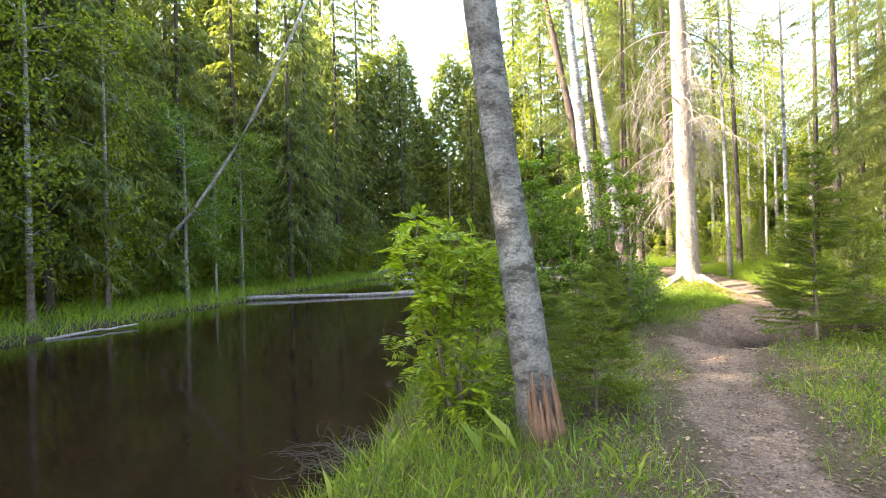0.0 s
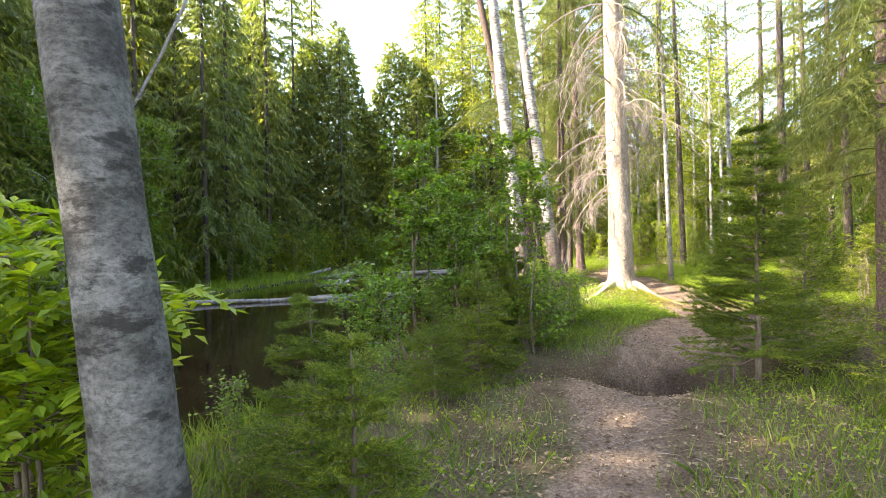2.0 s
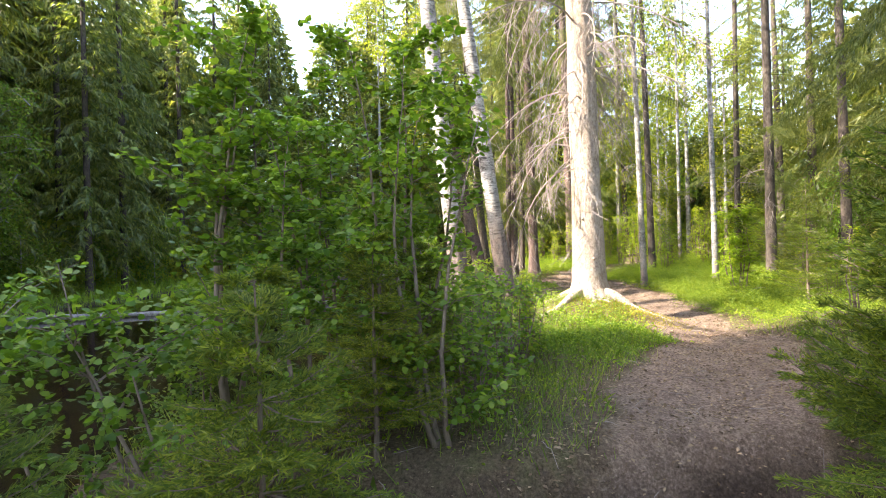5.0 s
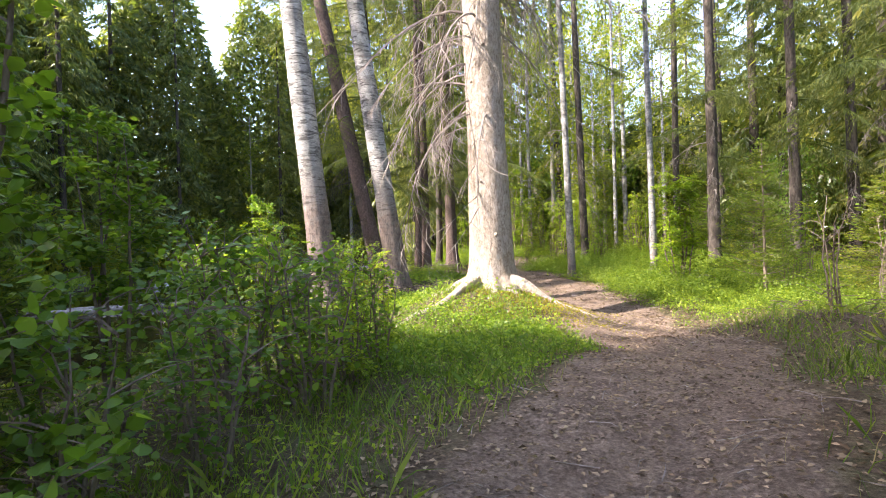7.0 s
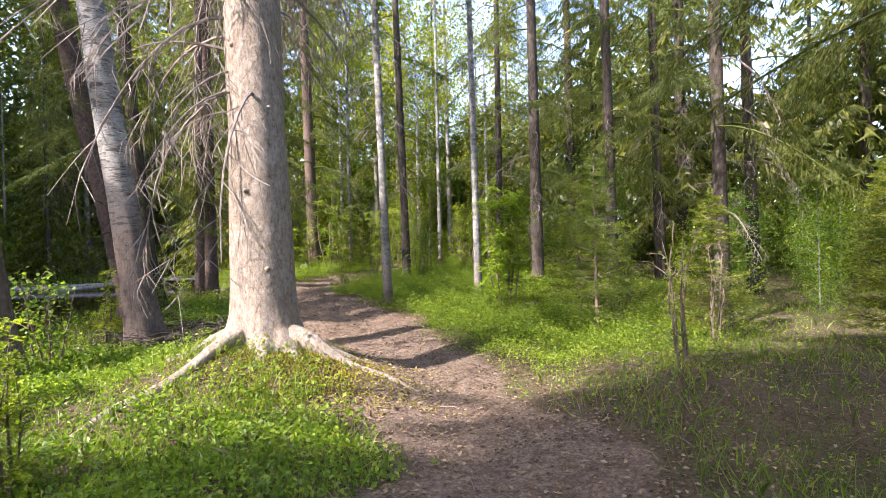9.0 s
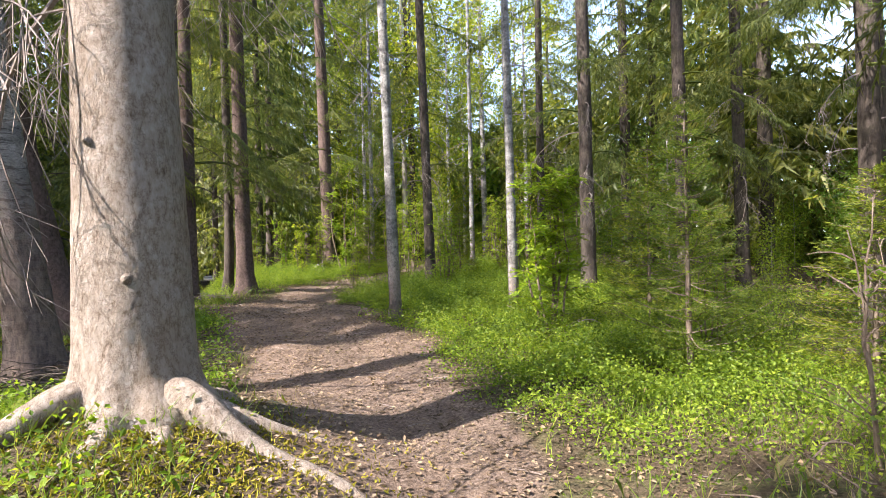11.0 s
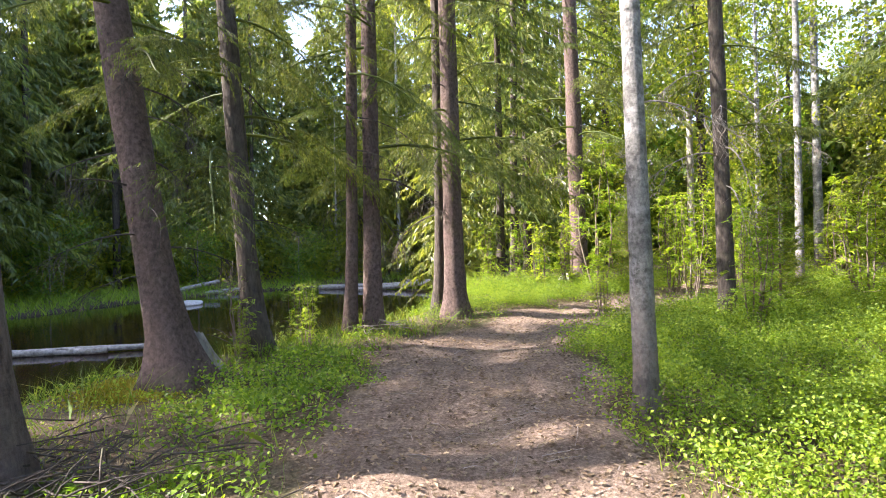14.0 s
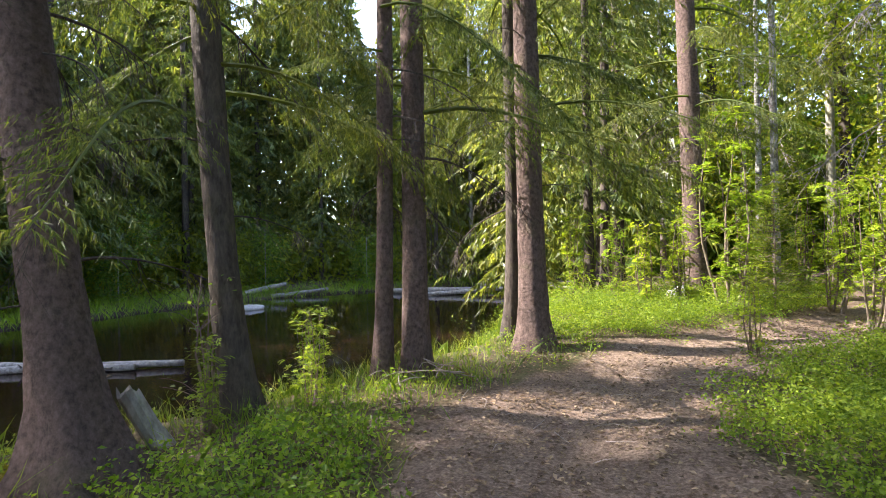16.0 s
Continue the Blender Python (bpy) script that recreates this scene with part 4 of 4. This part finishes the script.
scatter([SHADE, FB[0]], 7, (-4, 20), (-16, -6), 3.5, lambda x, y: near_side(x, y))
scatter([FS[2], FS[0]], 6, (11, 19), (0, 9), 2.8, lambda x, y: True)
scatter(THICK, 26, (13.5, 24), (12, 36), 1.3, lambda x, y: line_dist(x, y, TRAIL) > 2.4 and near_side(x, y) and (x > 15 or y > 27), (0.5, 0.95))


def deep_woods(name, m, x, y, tall, mat, size, label):
    """The mass of leaves and boughs deep in the woods, too many to count."""
    top = tall * (0.75 + 0.35 * ripple(x, y, 0.55, 4))
    P = np.stack([x, y, height(x, y) + top * rng.uniform(0, 1, m) ** 1.05], 1)
    D = rng.normal(size=(m, 3)) + np.array([0, 0, -0.6])
    s = size * rng.uniform(0.5, 1.3, m)
    me = mesh_of(name, *needles(P, D, s * 1.1, s * 0.5), mat, False)
    return solo(name, me, label, "woods", kind="stuff")


def behind_far(m, lo, hi, y0, y1):
    y = rng.uniform(y0, y1, m)
    return np.interp(y, YF, XF) - rng.uniform(lo, hi, m), y


deep_woods("far_woods", 210000, *behind_far(210000, 7.5, 11, 10, 57), 21, M_SPRUCE_FAR_LIT, 0.52, "dark mass of spruce woods across the river")
deep_woods("far_thicket", 30000, *behind_far(30000, 3.2, 7, 6, 57), 4.5, M_BIRCHLEAF, 0.34, "leafy undergrowth below the far spruces")
# darker needle and alder materials paint these two masses of woods as shaded
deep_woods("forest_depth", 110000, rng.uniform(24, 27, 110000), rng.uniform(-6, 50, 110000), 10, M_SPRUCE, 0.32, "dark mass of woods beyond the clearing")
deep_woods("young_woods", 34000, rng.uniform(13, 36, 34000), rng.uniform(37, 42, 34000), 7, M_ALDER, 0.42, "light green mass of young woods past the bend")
deep_woods("bend_woods", 26000, rng.uniform(-6, 34, 26000), rng.uniform(60, 64, 26000), 13, M_BIRCHLEAF, 0.85, "light green woods beyond the river bend")

# ---- logs, boulders and drift ----


def log_thing(a, b, r, label, group="fallen logs", mat=M_LOG, bow=0.0, stubs=3):
    t = thing("fallen_log", label, "log", group)
    ax = curve_pts(a, b, 10, (0, 0, bow), 0.012)
    part("stem", Heap().add(*tube(ax, np.linspace(r, r * 0.65, 10), 12, True, 0.03)).mesh("stem", mat), t)
    for k in range(stubs):
        p = ax[int(rng.integers(2, 9))]
        d = unit(rng.normal(size=3) * np.array([1, 1, 0.4]) + np.array([0, 0, 0.8]))
        part("branch_stub", Heap().add(*tube(curve_pts(p, p + d * rng.uniform(0.15, 0.5), 4), np.linspace(r * 0.28, r * 0.12, 4), 6)).mesh("branch_stub", mat), t)
    return t


def boulder(x, y, z, s, label, flat=0.55):
    bm = bmesh.new()
    bmesh.ops.create_icosphere(bm, subdivisions=3, radius=1)
    off = Vector((x * 1.7, y * 0.9, 3))
    for v in bm.verts:
        n = noise.noise(v.co * 1.1 + off) * 0.35 + noise.noise(v.co * 2.7 + off) * 0.12
        v.co = v.co * (1 + n)
        v.co.z *= flat
    for f in bm.faces:
        f.smooth = True
    me = bpy.data.meshes.new("boulder")
    bm.to_mesh(me)
    me.materials.append(M_STONE)
    ob = solo("boulder", me, label, "boulder", "stones")
    ob.matrix_basis = pose(x, y, z, 0, 0, x * 50) @ Matrix.Diagonal((s * 1.3, s, s, 1))
    return ob


rng = np.random.default_rng(5)
log_thing((-9.6, 25.4, WATER + 0.10), (-4.0, 26.4, WATER + 0.08), 0.11, "long grey log lying half across the river", bow=0.03, stubs=5)
log_thing((-4.6, 26.2, WATER + 0.06), (1.9, 28.1, WATER + 0.09), 0.10, "barkless pale log floating in the river", stubs=3)
log_thing((-2.4, 27.35, WATER + 0.07), (1.2, 27.6, WATER + 0.07), 0.10, "barkless pale log beside another in the river", stubs=2)
log_thing((-6.4, 43.2, WATER + 0.12), (-4.3, 45.9, -0.05), 0.16, "grey log slanting up onto the grassy far bank", stubs=3)
log_thing((-4.4, 44.4, WATER + 0.08), (-2.3, 47.0, WATER + 0.3), 0.12, "short weathered log on the grassy far bank", stubs=1)
log_thing((1.0, 47.5, WATER + 0.1), (9.0, 46.0, WATER + 0.35), 0.16, "grey drift log in the river bend", stubs=5)
log_thing((3.5, 45.5, WATER + 0.05), (11.5, 48.5, WATER + 0.5), 0.13, "grey drift log in the river bend", stubs=5)
log_thing((6.0, 49.5, WATER + 0.3), (12.5, 44.5, WATER + 0.4), 0.11, "grey drift log in the river bend", stubs=4)
log_thing((-10.8, 14.6, WATER + 0.02), (-9.6, 16.9, WATER + 0.10), 0.05, "driftwood along the far shore", stubs=3)
log_thing((-13.0, 22.5, 0.9), (-5.3, 22.4, 12.2), 0.075, "bare dead trunk leaning over the far bank", bow=-1.6, stubs=6)
boulder(-1.9, 54.0, WATER + 0.12, 1.0, "pale boulder standing out of the river", 0.4)
boulder(-2.6, 39.0, WATER + 0.05, 0.4, "pale stone at the far water's edge", 0.4)
boulder(11.6, 28.0, zat(11.6, 28.0) + 0.10, 0.2, "pale stone among bilberry plants", 0.8)


def brush_pile(x, y, count, spread, label, z=None, mat=M_TWIG, length=(0.3, 1.0)):
    t = thing("twig_heap", label, "twigs", "heaps of twigs")
    for k in range(count):
        a, ln = rng.uniform(0, 6.28), rng.uniform(*length)
        px, py = x + rng.normal() * spread, y + rng.normal() * spread
        pz = (zat(px, py) if z is None else z) + rng.uniform(0.01, 0.22)
        d = np.array([math.cos(a) * ln, math.sin(a) * ln, ln * rng.uniform(-0.05, 0.25)])
        ax = curve_pts((px, py, pz), (px + d[0], py + d[1], pz + d[2]), 5, rng.normal(size=3) * 0.05)
        part("twig", Heap().add(*tube(ax, np.linspace(0.0065, 0.0025, 5), 4)).mesh("twig", mat), t)
    return t


brush_pile(-1.05, 5.55, 110, 0.26, "drifted twigs caught at the water's edge", WATER - 0.03, M_BARK_DARK, (0.2, 0.6))
brush_pile(6.85, 18.2, 260, 0.42, "heap of dry brushwood beside the path", None, M_BARK_DARK, (0.2, 0.7))
brush_pile(8.25, 22.6, 16, 0.25, "dead twigs at the foot of the twin spruces", None, M_DEAD, (0.2, 0.6))
brush_pile(2.1, 9.6, 24, 0.5, "dead branches on the bank under the shrubs", None, M_DEAD, (0.5, 1.5))
brush_pile(12.4, 17.5, 14, 0.5, "dead branches lying in the grass", None, M_DEAD, (0.3, 0.8))
brush_pile(10.1, 13.2, 30, 0.4, "dry twigs on a low mound", None, M_TWIG, (0.12, 0.35))


def stump(x, y, h, r, label, lean):
    t = thing("broken_stump", label, "stump")
    k = 12
    ang = np.linspace(0, 2 * np.pi, k, endpoint=False)
    zs = np.array([-0.2, 0.0, h * 0.5, h])
    hp = Heap()
    rings = []
    for i, z in enumerate(zs):
        jag = (0.25 * h * rng.uniform(0, 1, k) if i == 3 else np.zeros(k))
        rr = r * (1.3 - 0.15 * i)
        rings.append(np.stack([lean[0] * z + rr * np.cos(ang), lean[1] * z + rr * np.sin(ang), z + jag], 1))
    rings.append(np.array([[lean[0] * h, lean[1] * h, h * 0.8]]))
    v = np.concatenate(rings)
    f = [[i * k + j, i * k + (j + 1) % k, (i + 1) * k + (j + 1) % k, (i + 1) * k + j] for i in range(3) for j in range(k)]
    f += [[3 * k + j, 3 * k + (j + 1) % k, 4 * k] for j in range(k)]
    part("wood", Heap().add(v, f).mesh("wood", M_BARK_GREY, False), t)
    return put(t, x, y, 0, 1, 0)


stump(6.5, 21.3, 0.34, 0.08, "grey broken stump leaning at the water's edge", (-0.6, -0.2))

# ---- ground cover ----
rng = np.random.default_rng(63)


def spread_points(n, xr, yr, weight):
    """Random places, kept by a weight from 0 to 1."""
    x, y = rng.uniform(*xr, n), rng.uniform(*yr, n)
    keep = rng.uniform(0, 1, n) < weight(x, y)
    return x[keep], y[keep]


def off_trail(x, y, wide=0.9):
    bulge = 0.45 * np.exp(-(((y - 20) / 3.5) ** 2)) - 0.30 * np.exp(-((y - 5) / 4.0) ** 2) + 0.22 * np.exp(-((y - 11.5) / 2) ** 2)
    return smooth(wide - 0.35 + bulge * 0.8, wide + 0.35 + bulge, line_dist(x, y, TRAIL) + 0.25 * ripple(x, y, 2.4))


def dry_land(x, y):
    return (height(x, y) > WATER + 0.05).astype(float)


def blob(x, y, cx, cy, rx, ry):
    return np.exp(-(((x - cx) / rx) ** 2 + ((y - cy) / ry) ** 2) ** 1.5)


def grass(name, n, xr, yr, weight, length, width, label, mat=M_GRASS):
    x, y = spread_points(n, xr, yr, weight)
    k = len(x)
    P = np.stack([x, y, height(x, y) - 0.01], 1)
    D = np.stack([rng.normal(size=k) * 0.38, rng.normal(size=k) * 0.38, np.ones(k)], 1)
    L = length * rng.uniform(0.45, 1.3, k)
    S = unit(np.cross(D, rng.normal(size=(k, 3)))) * (width * rng.uniform(0.6, 1.2, k))[:, None] / 2
    bend = np.stack([rng.normal(size=k), rng.normal(size=k), -np.abs(rng.normal(size=k)) * 0.4], 1) * (L * 0.28)[:, None]
    mid = P + unit(D) * (L * 0.55)[:, None] + bend * 0.25
    tip = P + unit(D) * L[:, None] + bend
    v = np.stack([P - S, P + S, mid + S * 0.7, tip, mid - S * 0.7], 1).reshape(-1, 3)
    me = mesh_of(name, v, np.arange(k * 5).reshape(k, 5), mat, False)
    return solo(name, me, label, "grass", kind="stuff")


def bank_weight(x, y):
    d = x - np.interp(y, YN, XN)
    return smooth(-0.1, 0.3, d) * (1 - smooth(1.0, 2.4, d)) * off_trail(x, y) * dry_land(x, y)


def far_weight(x, y):
    d = np.interp(y, YF, XF) - x
    return smooth(-0.4, 0.1, d) * (1 - smooth(3.0, 5.0, d))


grass("bank_grass", 130000, (-3.0, 9), (0, 26), lambda x, y: bank_weight(x, y) * (0.35 + 0.65 * (y < 8)), 0.30, 0.008, "fresh long grass along the river bank")
grass("shore_grass", 100000, (-16, 10), (4, 56), lambda x, y: far_weight(x, y) * 0.9, 0.55, 0.02, "grass on the low far shore, coloured as if sunlit", M_SHORE_LIT)
grass("meadow_grass", 430000, (-1, 18), (-2, 28), lambda x, y: off_trail(x, y) * dry_land(x, y) * (x - np.interp(y, YN, XN) > 0.8) * (0.12 + 0.22 * (y < 8) + 0.6 * smooth(0.0, 0.5, ripple(x, y, 1.1, 5)) + 2 * blob(x, y, 6.2, 13.7, 1.6, 1.3)) * (1 - smooth(10, 15, x) * 0.4), 0.19, 0.007, "short woodland grass beside the path")
grass("dry_grass", 16000, (2, 14), (6, 24), lambda x, y: off_trail(x, y, 0.7) * dry_land(x, y) * (0.12 + blob(x, y, 10.3, 13.4, 1.2, 0.7) + blob(x, y, 9.95, 18.8, 0.4, 0.4)), 0.2, 0.004, "pale dry grass tufts", M_STRAW)


def herbs(name, n, xr, yr, weight, tall, size, label, mat=M_BERRY, per=6):
    """Low leafy plants: small leaves on several levels of each plant."""
    x, y = spread_points(n, xr, yr, weight)
    k = len(x)
    x, y = np.repeat(x, per), np.repeat(y, per)
    n = k * per
    up = np.repeat(tall * rng.uniform(0.5, 1.2, k) * (0.66 + 0.65 * ripple(x[::per], y[::per], 4.1, 1)), per) * rng.uniform(0.25, 1, n)
    px, py = x + rng.normal(size=n) * 0.05, y + rng.normal(size=n) * 0.05
    P = np.stack([px, py, height(px, py) + up], 1)
    D = np.stack([rng.normal(size=n), rng.normal(size=n), rng.normal(size=n) * 0.6 + 0.2], 1)
    U = rng.normal(size=(n, 3)) * 0.75 + np.array([0, 0, 1.0])
    s = size * rng.uniform(0.6, 1.3, n)
    me = mesh_of(name, *cards(P, D, U, s, s * 0.62, 0.5, 0.1), mat, False)
    return solo(name, me, label, "ground cover", kind="stuff")


def patch_weight(x, y):
    w = blob(x, y, 11.4, 16.6, 2.0, 2.2) + blob(x, y, 11.6, 20.8, 1.8, 2.2) + blob(x, y, 11.0, 26.6, 2.8, 1.8) + blob(x, y, 14.5, 21.5, 3, 4) + blob(x, y, 15, 26, 4, 4) * 0.8
    return np.clip(w, 0, 1) * off_trail(x, y, 0.75) * dry_land(x, y)


herbs("bilberry_plants", 160000, (8, 19), (13.5, 30), patch_weight, 0.40, 0.031, "low bright green bilberry plants")
herbs("herb_patch", 26000, (4, 9), (11.5, 24), lambda x, y: np.clip(blob(x, y, 6.2, 13.8, 1.5, 1.2) + blob(x, y, 7.6, 20.6, 0.8, 1.3) + blob(x, y, 7.3, 18.0, 0.6, 0.8) + blob(x, y, 5.6, 17.0, 1.0, 1.2), 0, 1) * off_trail(x, y, 0.8) * dry_land(x, y), 0.19, 0.042, "small leafy herbs under the trees", M_ALDER)
herbs("forest_herbs", 30000, (-1, 20), (-2, 32), lambda x, y: off_trail(x, y, 1.0) * dry_land(x, y) * (x - np.interp(y, YN, XN) > 0.5) * (0.35 + 0.65 * smooth(-0.1, 0.4, ripple(x, y, 0.9, 2))), 0.18, 0.034, "scattered woodland herbs", M_BERRY)


def litter(name, n, xr, yr, weight, size, label):
    x, y = spread_points(n, xr, yr, weight)
    k = len(x)
    P = np.stack([x, y, height(x, y) + rng.uniform(0.004, 0.018, k)], 1)
    D = np.stack([rng.normal(size=k), rng.normal(size=k), rng.normal(size=k) * 0.16], 1)
    U = rng.normal(size=(k, 3)) * 0.25 + np.array([0, 0, 1.0])
    s = size * rng.uniform(0.5, 1.3, k)
    me = mesh_of(name, *cards(P, D, U, s, s * 0.6, 0.5, 0.12), M_LITTER, False)
    return solo(name, me, label, "dead leaves", kind="stuff")


litter("dead_leaves", 170000, (-1, 14), (-2, 27), lambda x, y: dry_land(x, y) * smooth(0.5, 0.8, line_dist(x, y, DITCH)) * (0.3 + 0.7 * (1 - smooth(0.8, 2.2, line_dist(x, y, TRAIL)))), 0.040, "brown dead leaves strewn over the path")
rng = np.random.default_rng(64)
bits = Heap()
bx, by = spread_points(1500, (0, 12), (0, 26), lambda x, y: dry_land(x, y) * (1 - smooth(0.9, 2.4, line_dist(x, y, TRAIL))))
for x, y in zip(bx, by):
    a, ln = rng.uniform(0, 6.28), rng.uniform(0.05, 0.28)
    z = zat(x, y) + 0.01
    e = (x + math.cos(a) * ln, y + math.sin(a) * ln)
    bits.add(*tube(np.array([(x, y, z), ((x + e[0]) / 2 + rng.normal() * 0.01, (y + e[1]) / 2, z + 0.012), (*e, zat(*e) + 0.01)]), [0.004, 0.0035, 0.002], 3, False))
solo("fallen_twigs", bits.mesh("fallen_twigs", M_DEAD, False), "small fallen twigs on the path", "twigs", kind="stuff")
moss_n = 5000
mx, my = rng.normal(size=moss_n) * 0.5, rng.normal(size=moss_n) * 0.45
keep = rng.uniform(0, 1, moss_n) < 0.9
mx, my = np.concatenate([mx[keep] + 7.35, mx[keep] * 0.5 + 6.0]), np.concatenate([my[keep] + 15.15, my[keep] * 0.4 + 20.5])
mk = len(mx)
solo("moss", mesh_of("moss", *cards(np.stack([mx, my, height(mx, my) + 0.01], 1), rng.normal(size=(mk, 3)) * np.array([1, 1, 0.5]) + np.array([0, 0, 0.7]), rng.normal(size=(mk, 3)), 0.035 * rng.uniform(0.6, 1.3, mk), 0.014), M_MOSS, False), "yellow-green moss over the roots", "moss", kind="stuff")
